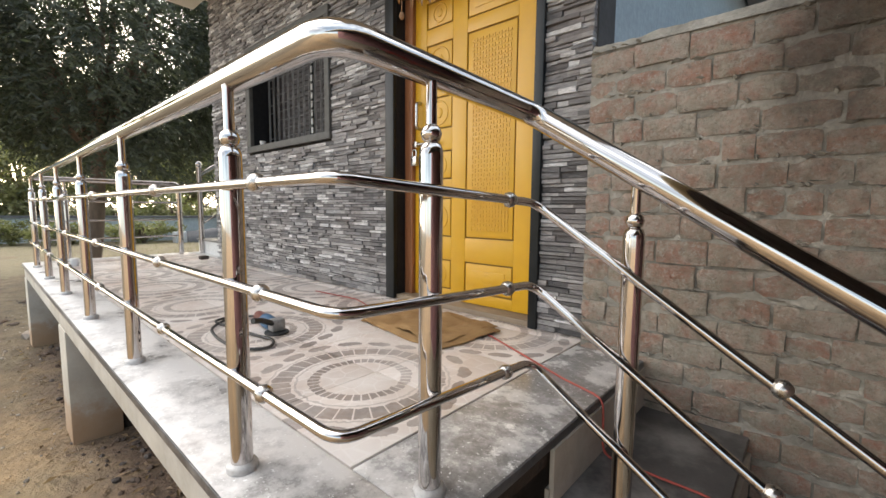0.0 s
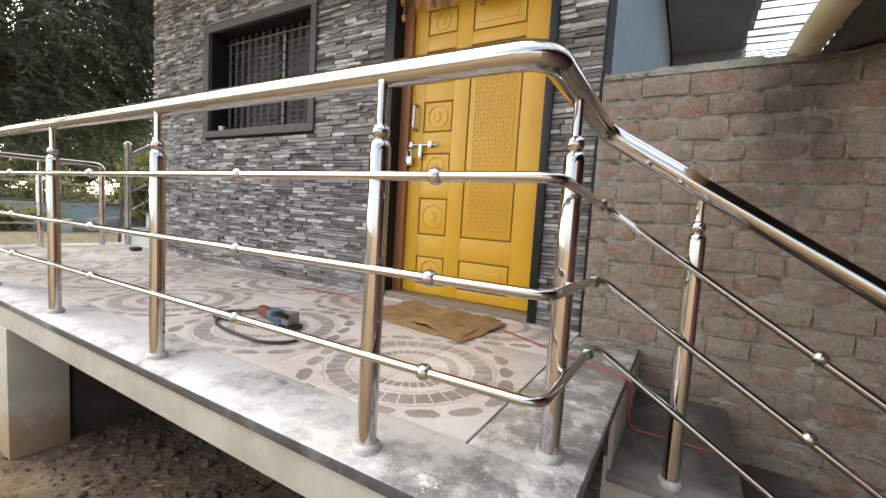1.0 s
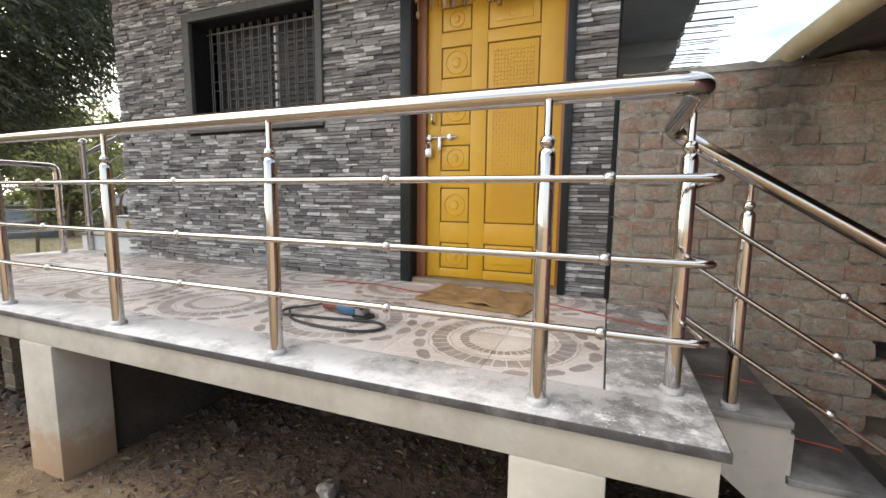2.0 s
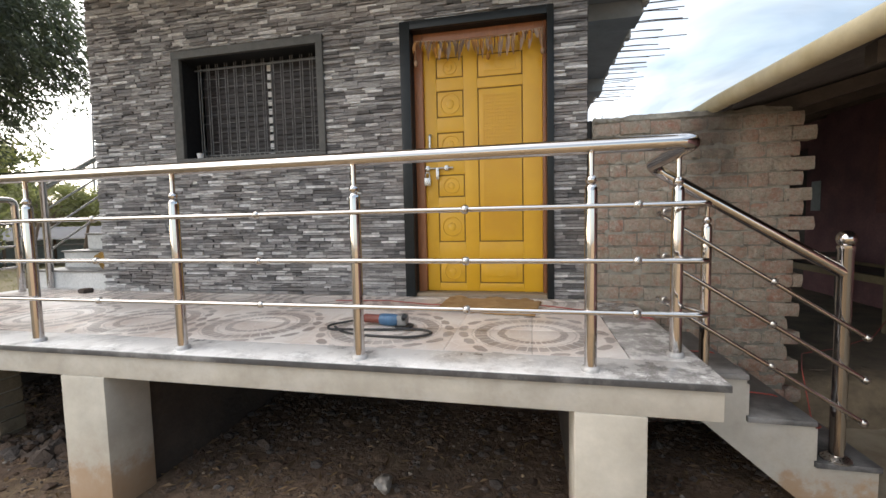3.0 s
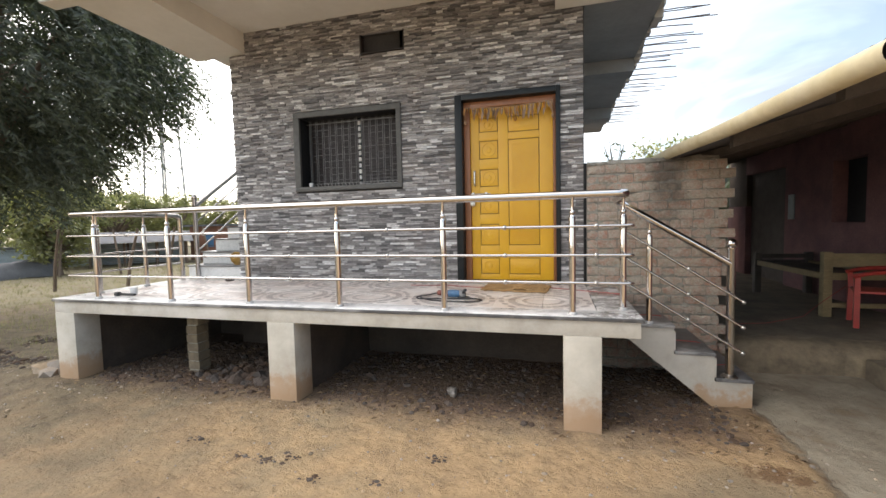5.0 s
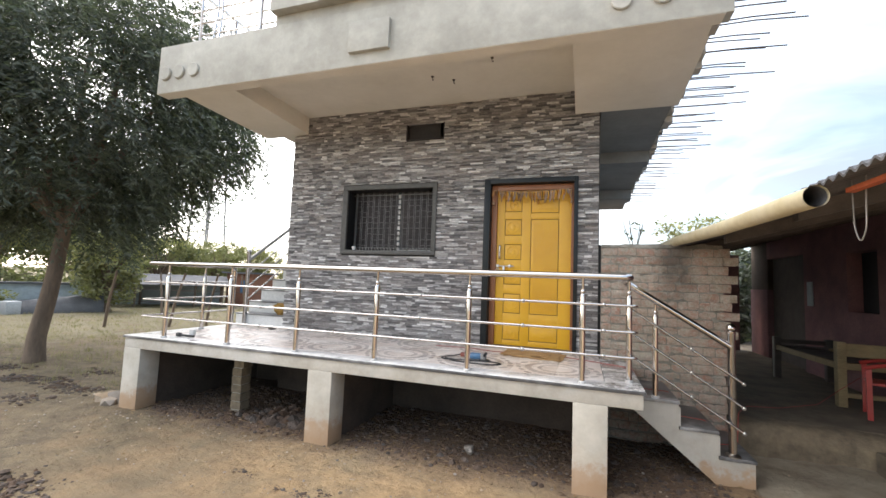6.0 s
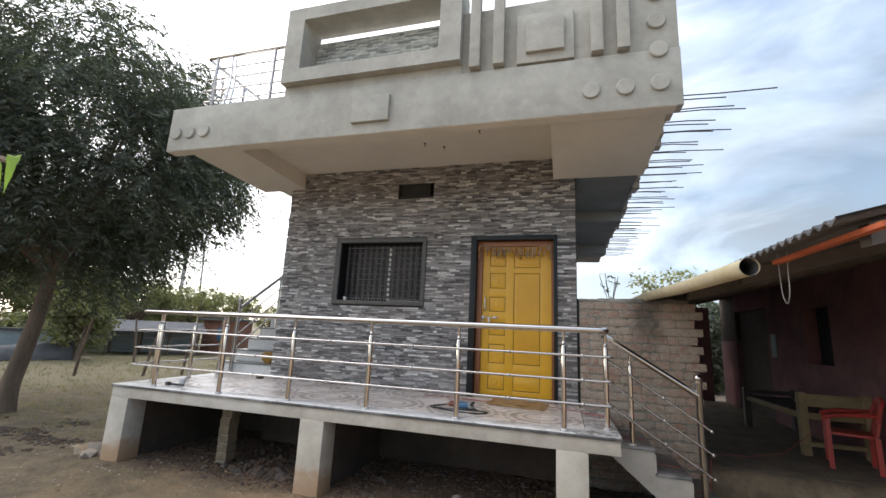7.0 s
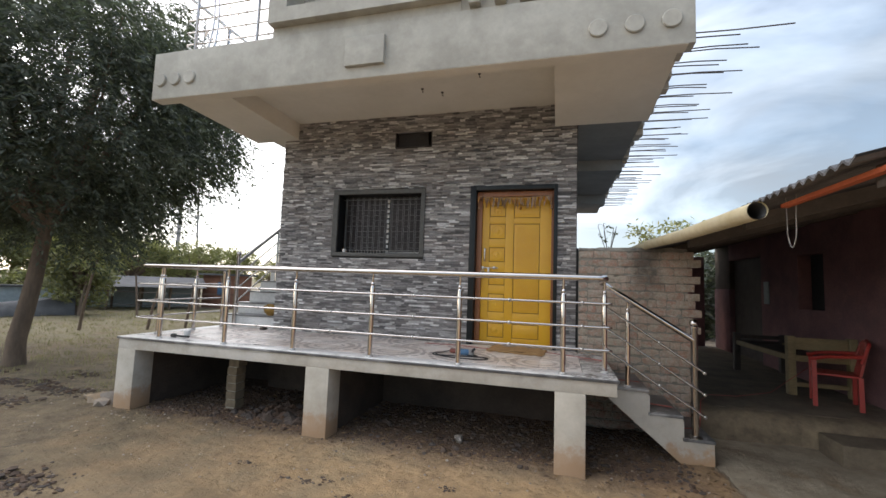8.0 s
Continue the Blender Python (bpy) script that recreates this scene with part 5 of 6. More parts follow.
sweep(bm, fillet([(cx - 0.25, cy + 0.23, cz + 0.6), (cx - 0.23, cy + 0.31, cz + 0.84), (cx, cy + 0.32, cz + 0.88), (cx + 0.23, cy + 0.31, cz + 0.84), (cx + 0.25, cy + 0.23, cz + 0.6)], 0.06, 5), 0.022, 8)
part("back_frame", bm, RED_PLASTIC, chair)

chair.location, chair.rotation_euler = (2.57, 2.96, 0.3), (0, 0, radians(-112))

# ---- things on the porch ----
mat_ob = thing("door_mat", (-1.5, 1.5, DECK_Z), "folded brown jute sack used as a door mat", "mat")
for layer, (ox, oy, oz, rz_, col) in enumerate(((0.0, 0.0, 0.0, -0.03, JUTE), (-0.045, 0.025, 0.009, 0.06, JUTE))):
    bm = BM()
    grid = bmesh.ops.create_grid(bm, x_segments=30, y_segments=20, size=0.5)["verts"]
    for v in grid:
        x, y = v.co.x * 0.66, v.co.y * 0.44
        wob = 0.016 * noise.noise(Vector((x * 5, y * 5, 2.0 + layer))) + 0.01 * noise.noise(Vector((x * 14, y * 14, layer)))
        edge = max(abs(v.co.x), abs(v.co.y)) > 0.47
        x += 0.02 * noise.noise(Vector((y * 6, layer, 1.0)))
        y += 0.018 * noise.noise(Vector((x * 6, layer, 4.0)))
        v.co = Vector((x, y, max(0.002, 0.014 + wob * (1 + layer) - (0.01 if edge else 0))))
    ext = bmesh.ops.extrude_face_region(bm, geom=bm.faces[:])["geom"]
    bmesh.ops.translate(bm, verts=[g for g in ext if isinstance(g, bmesh.types.BMVert)], vec=(0, 0, 0.006))
    bmesh.ops.transform(bm, matrix=pose(-1.475 + ox, 1.52 + oy, DECK_Z + oz, 0, 0, math.degrees(rz_) - 6), verts=bm.verts[:])
    for f in bm.faces:
        f.smooth = True
    part("sack_layer", bm, col, mat_ob)

gr = thing("angle_grinder", (-2.1, 0.93, DECK_Z), "blue and red angle grinder lying on the porch tiles", "power tool")


def turned(prof, at, yaw, material, name, label=""):
    """A turned form laid on its side."""
    bm = BM()
    lathe(bm, 0, 0, prof, 14)
    bmesh.ops.transform(bm, matrix=pose(*at, 0, 90, yaw), verts=bm.verts[:])
    return part(name, bm, material, gr, label)


GA = (-2.22, 0.94, DECK_Z + 0.04)
turned([(0.02, 0.0), (0.028, 0.01), (0.028, 0.1), (0.034, 0.12)], GA, -8, TOOL_RED, "handle_body", "red rear handle")
turned([(0.034, 0.12), (0.037, 0.14), (0.037, 0.22), (0.03, 0.24)], GA, -8, TOOL_BLUE, "motor_body", "blue motor housing")
bm = BM()
box(bm, -1.99, -1.93, 0.88, 0.95, DECK_Z + 0.012, DECK_Z + 0.075, 0.012)
part("gear_head", bm, IRON, gr, "metal gear head")
bm = BM()
lathe(bm, -1.95, 0.91, [(0.058, DECK_Z + 0.003), (0.06, DECK_Z + 0.006), (0.058, DECK_Z + 0.011)], 24)
part("disc", bm, RUBBER, gr, "black cutting disc")
bm = BM()
sweep(bm, [(-1.95, 0.9, DECK_Z + 0.05), (-1.92, 0.82, DECK_Z + 0.09), (-1.9, 0.77, DECK_Z + 0.1)], 0.014, 10)
part("side_handle", bm, RUBBER, gr, "black side handle")
bm = BM()
cable = [(-2.22, 0.94, 0.93), (-2.32, 0.94, 0.905), (-2.42, 0.86, 0.9), (-2.38, 0.76, 0.9), (-2.2, 0.78, 0.9), (-2.02, 0.8, 0.9), (-1.82, 0.84, 0.9), (-1.72, 0.76, 0.9), (-1.82, 0.66, 0.9), (-2.05, 0.66, 0.9), (-2.25, 0.7, 0.9), (-2.36, 0.82, 0.902)]
sweep(bm, fillet(cable, 0.09, 5), 0.007, 8)
part("cable", bm, RUBBER, gr, "black rubber cable")

bm = BM()
wire = [(-2.75, 1.62, 0.896), (-2.3, 1.66, 0.896), (-1.95, 1.55, 0.896), (-1.15, 1.62, 0.896), (-0.9, 1.5, 0.896), (-0.62, 1.36, 0.896), (-0.44, 1.3, 0.893), (-0.43, 1.29, 0.70), (-0.1, 1.3, 0.695), (-0.06, 1.3, 0.47), (0.22, 1.25, 0.466), (0.26, 1.25, 0.25), (0.5, 1.35, 0.247), (0.56, 1.55, 0.2), (0.66, 1.85, 0.44), (0.85, 2.2, 0.44), (1.3, 2.6, 0.37), (1.85, 3.0, 0.38), (2.2, 3.33, 0.5), (2.45, 3.42, 0.66), (2.75, 3.5, 0.83)]
sweep(bm, fillet(wire, 0.04, 4), 0.004, 8)
solid("red_cable", bm, RED_WIRE, "thin red electric cable trailing over porch and steps", "cable")

tool = thing("hammer", (-5.75, 0.55, DECK_Z), "black hand tool lying beside a small white pot", "tool")
bm = BM()
box(bm, -5.88, -5.82, 0.475, 0.525, DECK_Z + 0.001, DECK_Z + 0.045, 0.012)
part("head", bm, RUBBER, tool)
bm = BM()
sweep(bm, [(-5.82, 0.5, DECK_Z + 0.02), (-5.62, 0.52, DECK_Z + 0.016)], 0.013, 8)
part("grip", bm, RUBBER, tool)
bm = BM()
lathe(bm, -5.74, 0.6, [(0.035, DECK_Z + 0.001), (0.042, DECK_Z + 0.075), (0.036, DECK_Z + 0.085)], 14)
solid("pot", bm, WHITE, "small white plastic pot on the deck", "pot")
bm = BM()
g = bmesh.ops.create_icosphere(bm, subdivisions=4, radius=0.13)["verts"]
for v in g:
    d = 1 + 0.35 * noise.noise(v.co * 9) + 0.2 * noise.noise(v.co * 22)
    v.co = Vector((-5.63 + v.co.x * 1.15 * d, 2.14 + v.co.y * 0.6 * d, DECK_Z + 0.275 + v.co.z * 0.72 * d))
for f in bm.faces:
    f.smooth = True
solid("cloth_bundle", bm, CLOTH, "crumpled mustard cloth bundle on the stairs", "cloth")
bm = BM()
box(bm, -5.5, -5.42, 1.7, 1.8, DECK_Z + 0.001, DECK_Z + 0.045, 0.015)
solid("stone", bm, CLOD, "small dark stone on the deck by the wall's corner", "stone")


# ---- clods, pebbles, litter ----
bm = BM()
bmesh.ops.create_icosphere(bm, subdivisions=1, radius=1.0)
LUMP, LUMP_FACES = [v.co.copy() for v in bm.verts], [tuple(v.index for v in f.verts) for f in bm.faces]
bm.free()


def scatter(name, count, spot, size, material, label, category, seed, flat=1.0):
    r = random.Random(seed)
    vs, fs = [], []
    for _ in range(count):
        x, y = spot(r)
        s = size * min(3.0, r.lognormvariate(-0.2, 0.55))
        z = ground_z(x, y) + s * 0.15
        k = len(vs)
        ca, sa_ = math.cos(k * 1.7), math.sin(k * 1.7)
        for p in LUMP:
            q = s * r.uniform(0.65, 1.2)
            vs.append((x + q * (p.x * ca - p.y * sa_) * 1.15, y + q * (p.x * sa_ + p.y * ca), z + q * p.z * 0.75 * flat))
        fs += [tuple(k + i for i in f) for f in LUMP_FACES]
    me = bpy.data.meshes.new(name)
    me.from_pydata(vs, [], fs)
    me.materials.append(material)
    return tagged(new(name, me), label, category, kind="stuff")


scatter("clods", 900, lambda r: (r.gauss(-4.25, 0.28), 0.55 + abs(r.gauss(0, 0.3))), 0.03, CLOD, "heap of dark clods under the porch", "clods", 3)
scatter("clods", 3600, lambda r: (r.uniform(-6.1, 0.3), 0.25 + 1.6 * r.random() ** 0.8), 0.014, CLOD, "dark crumbled soil and dry leaves under the porch", "soil", 4)
scatter("pebbles", 2400, lambda r: (r.uniform(-9, 1.0), r.gauss(0.0, 0.9)), 0.0065, PEBBLE, "small pebbles and crumbs on the earth", "pebbles", 5)
DUNG = [(-9.1, 0.55), (-8.9, 0.65), (-8.5, 0.75), (-8.1, 0.57), (-7.9, 0.0), (-9.2, 0.5), (-8.1, -0.5), (-7.6, 0.6), (-9.8, -0.4), (-6.2, -1.3), (-8.6, 1.4), (-10.2, 0.9), (-5.3, -1.42), (-5.1, -1.4)]
scatter("dung", 1900, lambda r: (lambda c: (c[0] + r.gauss(0, 0.16), c[1] + r.gauss(0, 0.1)))(r.choice(DUNG)), 0.016, CLOD, "flattened dark dung crumbs on the yard", "dung", 6, 0.7)
MARKS = [(-3.7, -0.53), (-3.29, -0.62), (-3.05, -0.64), (-2.65, -0.75), (-2.9, -0.55), (-2.57, -1.1), (-2.2, -0.7), (-3.4, -1.2), (-1.9, -0.35)]
scatter("droppings", 260, lambda r: (lambda c: (c[0] + r.gauss(0, 0.05), c[1] + r.gauss(0, 0.022)))(r.choice(MARKS)), 0.0085, CLOD, "small dark trodden crumbs on the sandy earth", "crumbs", 8, 0.4)
# curled dry leaves on the earth and under the porch
r = random.Random(31)
vs, fs = [], []
for i in range(1500):
    x, y = (r.uniform(-6.2, 0.5), r.uniform(0.1, 1.7)) if i % 14 else (r.uniform(-9.5, 0.8), r.gauss(-0.9, 1.0))
    a, ln, w, z = r.uniform(0, math.tau), r.uniform(0.018, 0.045), r.uniform(0.005, 0.011), ground_z(x, y) + 0.004
    ca, sa_ = math.cos(a), math.sin(a)
    k = len(vs)
    vs += [(x - ca * ln, y - sa_ * ln, z), (x - sa_ * w, y + ca * w, z + r.uniform(0.002, 0.014)), (x + ca * ln, y + sa_ * ln, z + r.uniform(0, 0.012)), (x + sa_ * w, y - ca * w, z + r.uniform(0.0, 0.01))]
    fs.append((k, k + 1, k + 2, k + 3))
me = bpy.data.meshes.new("dry_leaves")
me.from_pydata(vs, [], fs)
me.materials.append(LITTER)
tagged(new("dry_leaves", me), "scattered curled dry brown leaves on the earth", "leaves", kind="stuff")
bm = BM()
for i, (qx, qy, qs) in enumerate(((-6.72, 0.42, 0.13), (-6.86, 0.36, 0.11), (-6.95, 0.5, 0.08), (-6.66, 0.28, 0.08), (-6.8, 0.55, 0.1), (-7.02, 0.38, 0.06))):
    g = bmesh.ops.create_icosphere(bm, subdivisions=1, radius=qs)["verts"]
    for v in g:
        d = 1 + 0.45 * noise.noise(v.co * 9 + Vector((i * 3.0, 0, 0)))
        v.co = Vector((qx + v.co.x * d * 1.3, qy + v.co.y * d, max(-0.03, 0.03 + v.co.z * d * 0.75)))
solid("rubble", bm, PEBBLE, "lump of broken cement against the porch's corner", "rubble")
bm = BM()
g = bmesh.ops.create_icosphere(bm, subdivisions=3, radius=0.05)["verts"]
for v in g:
    d = 1 + 0.5 * noise.noise(v.co * 30)
    v.co = Vector((-2.02 + v.co.x * d, 0.68 + v.co.y * d, max(-0.02, 0.04 + v.co.z * d * 0.9)))
solid("plastic_bag", bm, PLASTIC_BAG, "crumpled clear plastic bag under the porch", "bag")


# ---- trees ----
def spray_cloud(name, clumps, twigs, leaflets, leaf, material, seed):
    """Feathery foliage: paired leaflets along drooping twigs round clump centres (x, y, z, radius)."""
    g = np.random.RandomState(seed)
    quads = []
    for cx, cy, cz, cr in clumps:
        out = np.array((cx, cy, 0.0)) / max(0.5, math.hypot(cx, cy))
        base = np.array((cx, cy, cz)) + g.normal(size=(twigs, 3)) * cr * np.array((0.5, 0.5, 0.42))
        head = g.normal(size=(twigs, 3)) * 0.55 + out * 0.8 + np.array((0, 0, -0.25))
        head /= np.linalg.norm(head, axis=1)[:, None]
        size = cr * (0.6 + 0.7 * g.rand(twigs, 1))
        u = (np.arange(leaflets) // 2 * 2 + 1.0) / leaflets
        P = base[:, None] + head[:, None] * size[:, None] * u[None, :, None] + np.array((0, 0, -0.5)) * size[:, None] * (u * u)[None, :, None]
        side = np.cross(head, np.array((0, 0, 1.0)))
        side /= np.linalg.norm(side, axis=1)[:, None] + 1e-6
        sgn = np.where(np.arange(leaflets) % 2, 1.0, -1.0)
        A = head[:, None] * 0.6 + side[:, None] * sgn[None, :, None] * 0.75 + np.array((0, 0, -0.45)) + g.normal(size=P.shape) * 0.28
        A /= np.linalg.norm(A, axis=2)[..., None]
        B = np.cross(A, g.normal(size=P.shape))
        B /= np.linalg.norm(B, axis=2)[..., None]
        L = leaf * (0.65 + 0.7 * g.rand(twigs, leaflets, 1))
        W = L * 0.14
        quads.append(np.stack((P, P + A * L * 0.45 + B * W, P + A * L, P + A * L * 0.45 - B * W), axis=2).reshape(-1, 3))
    V = np.concatenate(quads)
    me = bpy.data.meshes.new(name)
    me.from_pydata(V.tolist(), [], [(4 * i, 4 * i + 1, 4 * i + 2, 4 * i + 3) for i in range(len(V) // 4)])
    me.materials.append(material)
    return me


def leaf_cloud(name, clumps, per, leaf, material, seed, thin=0.2):
    """Many small drooping leaf sprays round clump centres (x, y, z, radius)."""
    g = np.random.RandomState(seed)
    V, F = [], []
    for cx, cy, cz, cr in clumps:
        d = g.normal(size=(per, 3))
        d /= np.linalg.norm(d, axis=1)[:, None]
        P = np.array((cx, cy, cz)) + d * (g.rand(per, 1) ** 0.45) * cr * np.array((1, 1, 0.75))
        A = g.normal(size=(per, 3)) * np.array((1, 1, 0.45)) + np.array((0, 0, -0.45))
        A /= np.linalg.norm(A, axis=1)[:, None]
        B = np.cross(A, g.normal(size=(per, 3)))
        B /= np.linalg.norm(B, axis=1)[:, None]
        L, W = leaf * (0.6 + g.rand(per, 1) * 0.9), leaf * thin * (0.6 + g.rand(per, 1) * 0.8)
        k = len(V) * 4
        quad = np.stack((P - A * L * 0.5, P + B * W, P + A * L * 0.5, P - B * W), axis=1)
        V.extend(list(quad))
    V = np.concatenate([q[None] for q in V]).reshape(-1, 3)
    n = len(V) // 4
    me = bpy.data.meshes.new(name)
    me.from_pydata(V.tolist(), [], [(4 * i, 4 * i + 1, 4 * i + 2, 4 * i + 3) for i in range(n)])
    me.materials.append(material)
    return me


def tree(at, trunk_h, r0, crown_c, crown_r, nclump, per, leaf, material, seed, label, lean=(0, 0), clump_r=0.7, group="", thin=0.2):
    r = random.Random(seed)
    t = thing("tree", (at[0], at[1], 0.0), label, "tree", group)
    bm = BM()
    top = Vector((at[0] + lean[0], at[1] + lean[1], trunk_h))
    pts = [Vector((at[0], at[1], -0.15)), Vector((at[0], at[1], 0.0)), Vector((at[0], at[1], 0.15)), Vector((at[0], at[1], 0.3)), Vector((at[0], at[1], 0.45)), Vector((at[0], at[1], 0.0)).lerp(top, 0.5) + Vector((r.uniform(-0.1, 0.1), r.uniform(-0.1, 0.1), 0)), top]
    sweep(bm, fillet(pts, 0.6, 4), r0, 12, radii=None)
    for v in bm.verts:
        f = max(0.0, min(1.0, v.co.z / trunk_h))
        ax = Vector((at[0] + lean[0] * f, at[1] + lean[1] * f, v.co.z))
        v.co = ax + (v.co - ax) * (1.2 - 0.35 * f + 0.2 * max(0.0, 1 - v.co.z / 0.45) ** 2)
    cc, cr = Vector(crown_c), Vector(crown_r)
    clumps, tips = [], []
    for i in range(nclump):
        d = Vector((r.gauss(0, 1), r.gauss(0, 1), r.gauss(0, 1))).normalized()
        q = r.uniform(0.35, 1.0) ** 0.55
        p = cc + Vector((d.x * cr.x, d.y * cr.y, d.z * cr.z)) * q
        if p.z > cc.z + cr.z * 0.3 and r.random() < 0.3:
            continue
        p.z += 0.25 * cr.z * noise.noise(p * 0.6) - (0.14 * cr.z * ((p.x - cc.x) / cr.x) ** 2)
        clumps.append((p.x, p.y, p.z, clump_r * r.uniform(0.6, 1.25)))
        if i % max(1, nclump // 22) == 0:
            tips.append(p)
    for p in tips:
        mid = top.lerp(p, 0.5) + Vector((r.uniform(-0.3, 0.3), r.uniform(-0.3, 0.3), 0.35))
        path = fillet([top - Vector((0, 0, 0.3)), mid, p], 1.0, 5)
        sweep(bm, path, 0.05, 7, radii=[r0 * 0.55 * (1 - 0.9 * i / (len(path) - 1)) for i in range(len(path))])
    part("trunk", bm, BARK, t, "rough grey-brown trunk and limbs")
    local = [(x - at[0], y - at[1], z, c) for x, y, z, c in clumps]
    me = spray_cloud("crown", local, 13, per, leaf, material, seed) if thin < 0.2 else leaf_cloud("crown", local, per, leaf, material, seed, thin)
    ob = new("crown", me)
    ob.parent = t
    return t


tree((-10.35, 1.4), 2.7, 0.125, (-11.2, 1.9, 5.3), (3.6, 3.4, 2.95), 1350, 16, 0.105, LEAVES, 11, "large dark green tree with fine drooping foliage in the yard", lean=(0.1, 0.2), clump_r=0.5, thin=0.115)
tree((-19.3, 8.3), 1.0, 0.14, (-19.3, 8.3, 1.95), (1.0, 1.0, 1.75), 90, 70, 0.2, LEAVES_FAR, 12, "small bushy bright green tree by the far wall", clump_r=0.5)
mid = tree((-31.0, 14.5), 2.4, 0.22, (-31.0, 14.5, 5.2), (3.6, 3.6, 2.6), 120, 60, 0.34, LEAVES_FAR, 13, "pale green roadside tree in the distance", clump_r=0.8, group="far trees")
for i, (x, y, s) in enumerate(((-27, 5.5, 0.75), (-26.5, 1.5, 0.75), (-28.5, 8.5, 0.65), (-28, -2.5, 0.8), (-25, 14.7, 0.55), (-22.8, 17.0, 0.5), (-27, 12, 0.6), (-28, 17, 0.65), (-23, 20, 0.55), (-31, 10, 0.9), (-31, 22, 0.45), (-37, 16, 1.2), (-25, 21, 0.4), (-36, 29, 0.5), (-28, 31, 0.5), (-41, 4, 1.4), (-43, -3, 1.3), (-19, 27, 0.42), (-46, 23, 0.9), (-38, -12, 1.3), (-33, 26, 0.5))):
    m = copy_thing(mid, pose(x, y, 0, 0, 0, i * 67) @ Matrix.Diagonal((s, s, s, 1)))
    m.scale = (s, s, s * rng.uniform(0.8, 1.05))
tree((2.4, 11.5), 2.4, 0.05, (2.4, 11.5, 3.65), (1.15, 1.0, 0.5), 60, 11, 0.17, LEAVES_FAR, 15, "leafy shrub behind the brick wall", clump_r=0.4)
tree((0.1, 6.2), 2.7, 0.014, (0.1, 6.2, 2.95), (0.2, 0.2, 0.28), 9, 6, 0.09, LEAVES_FAR, 16, "thin sapling behind the brick wall", clump_r=0.1)
tree((-9.6, 12.5), 2.4, 0.12, (-9.6, 12.5, 4.4), (0.7, 0.7, 1.7), 45, 50, 0.22, LEAVES_FAR, 17, "slender tree behind the house's end", clump_r=0.45)

for k, (x, y, h) in enumerate(((3.1, 11.2, 3.2), (3.9, 12.4, 3.6), (4.9, 14.0, 4.0))):
    tree((x, y), 0.8, 0.06, (x, y, h * 0.5), (0.8, 0.8, h * 0.5), 110, 60, 0.2, LEAVES, 30 + k, "leafy green shrub beyond the veranda", clump_r=0.42, group="shrubs beyond the veranda")
for k, (x, y) in enumerate(((-20.9, 4.6), (-21.8, 2.4), (-22.7, 0.2))):
    tree((x, y), 0.3, 0.05, (x, y, 0.5), (0.5, 1.3, 0.42), 45, 60, 0.15, LEAVES_FAR, 40 + k, "low bright green hedge along the far wall", clump_r=0.33, group="yard hedge")

for k, (x, y, h) in enumerate(((-24.2, 4.4, 1.5), (-25.2, 2.0, 1.7), (-23.4, 6.6, 1.3), (-26.3, -0.6, 1.6), (-22.8, 8.6, 1.2))):
    tree((x, y), 0.8, 0.06, (x, y, h * 0.75), (0.9, 1.7, h * 0.75), 80, 60, 0.2, LEAVES_FAR, 50 + k, "dense green bush behind the far wall", clump_r=0.42, group="bushes behind the wall")

sap = thing("sapling", (-3.7, -3.5, 0.0), "young sapling with drooping fresh green leaves", "sapling")
bm = BM()
sweep(bm, fillet([(-3.7, -3.5, -0.1), (-3.65, -3.45, 1.4), (-3.2, -3.3, 2.2), (-2.5, -3.28, 2.16), (-2.36, -3.275, 2.12)], 0.3, 5), 0.008, 6)
part("stem", bm, BARK, sap)
GREEN = leaf_mat("fresh_leaf", (0.22, 0.36, 0.05), (0.3, 0.42, 0.08))
for k in range(9):
    lx = -2.345 - 0.09 * k + rng.uniform(-0.02, 0.02)
    ln, ang = rng.uniform(0.09, 0.13), (-0.5, 0.6, 1.4)[k % 3]
    bm = BM()
    rows = []
    for f, ww in [(i / 12, math.sin(math.pi * min(0.99, 0.06 + 0.93 * (i / 12) ** 0.8)) * (1 + 0.12 * math.sin(i * 2.1))) for i in range(13)]:
        c = Vector((lx + 0.4 * ln * f * math.cos(ang), -3.276 + 0.4 * ln * f * math.sin(ang), 2.12 + 0.03 * math.sin(f * 3) - ln * f * f))
        d = Vector((-math.sin(ang), math.cos(ang), 0.3)) * 0.013 * ww
        rows.append([bm.verts.new(c - d), bm.verts.new(c + Vector((0, 0, -0.005))), bm.verts.new(c + d)])
    for a, b in zip(rows, rows[1:]):
        bm.faces.new((a[0], a[1], b[1], b[0])), bm.faces.new((a[1], a[2], b[2], b[1]))
    part("leaf", bm, GREEN, sap)

# dry grass tufts on the yard
vs, fs = [], []
r = random.Random(21)
for _ in range(5200):
    x, y = r.uniform(-24, -7.2), r.uniform(0.9, 13) - 0.5 * r.random()
    for b in range(4):
        a, h, l = r.uniform(0, math.tau), r.uniform(0.03, 0.1), r.uniform(0.01, 0.08)
        k = len(vs)
        bx, by = x + r.uniform(-0.08, 0.08), y + r.uniform(-0.08, 0.08)
        vs += [(bx - 0.008, by, -0.02), (bx + 0.008, by, -0.02), (bx + l * math.cos(a), by + l * math.sin(a), h)]
        fs.append((k, k + 1, k + 2))
me = bpy.data.meshes.new("grass")
me.from_pydata(vs, [], fs)
me.materials.append(STRAW)
tagged(new("grass", me), "dry straw-coloured grass tufts on the yard", "grass", kind="stuff")

# ---- far yard ----
far_wall = thing("boundary_wall", (-24.0, 1.3, 0.0), "long pale blue boundary wall with a dark coping", "wall", kind="structure")
bm = BM()
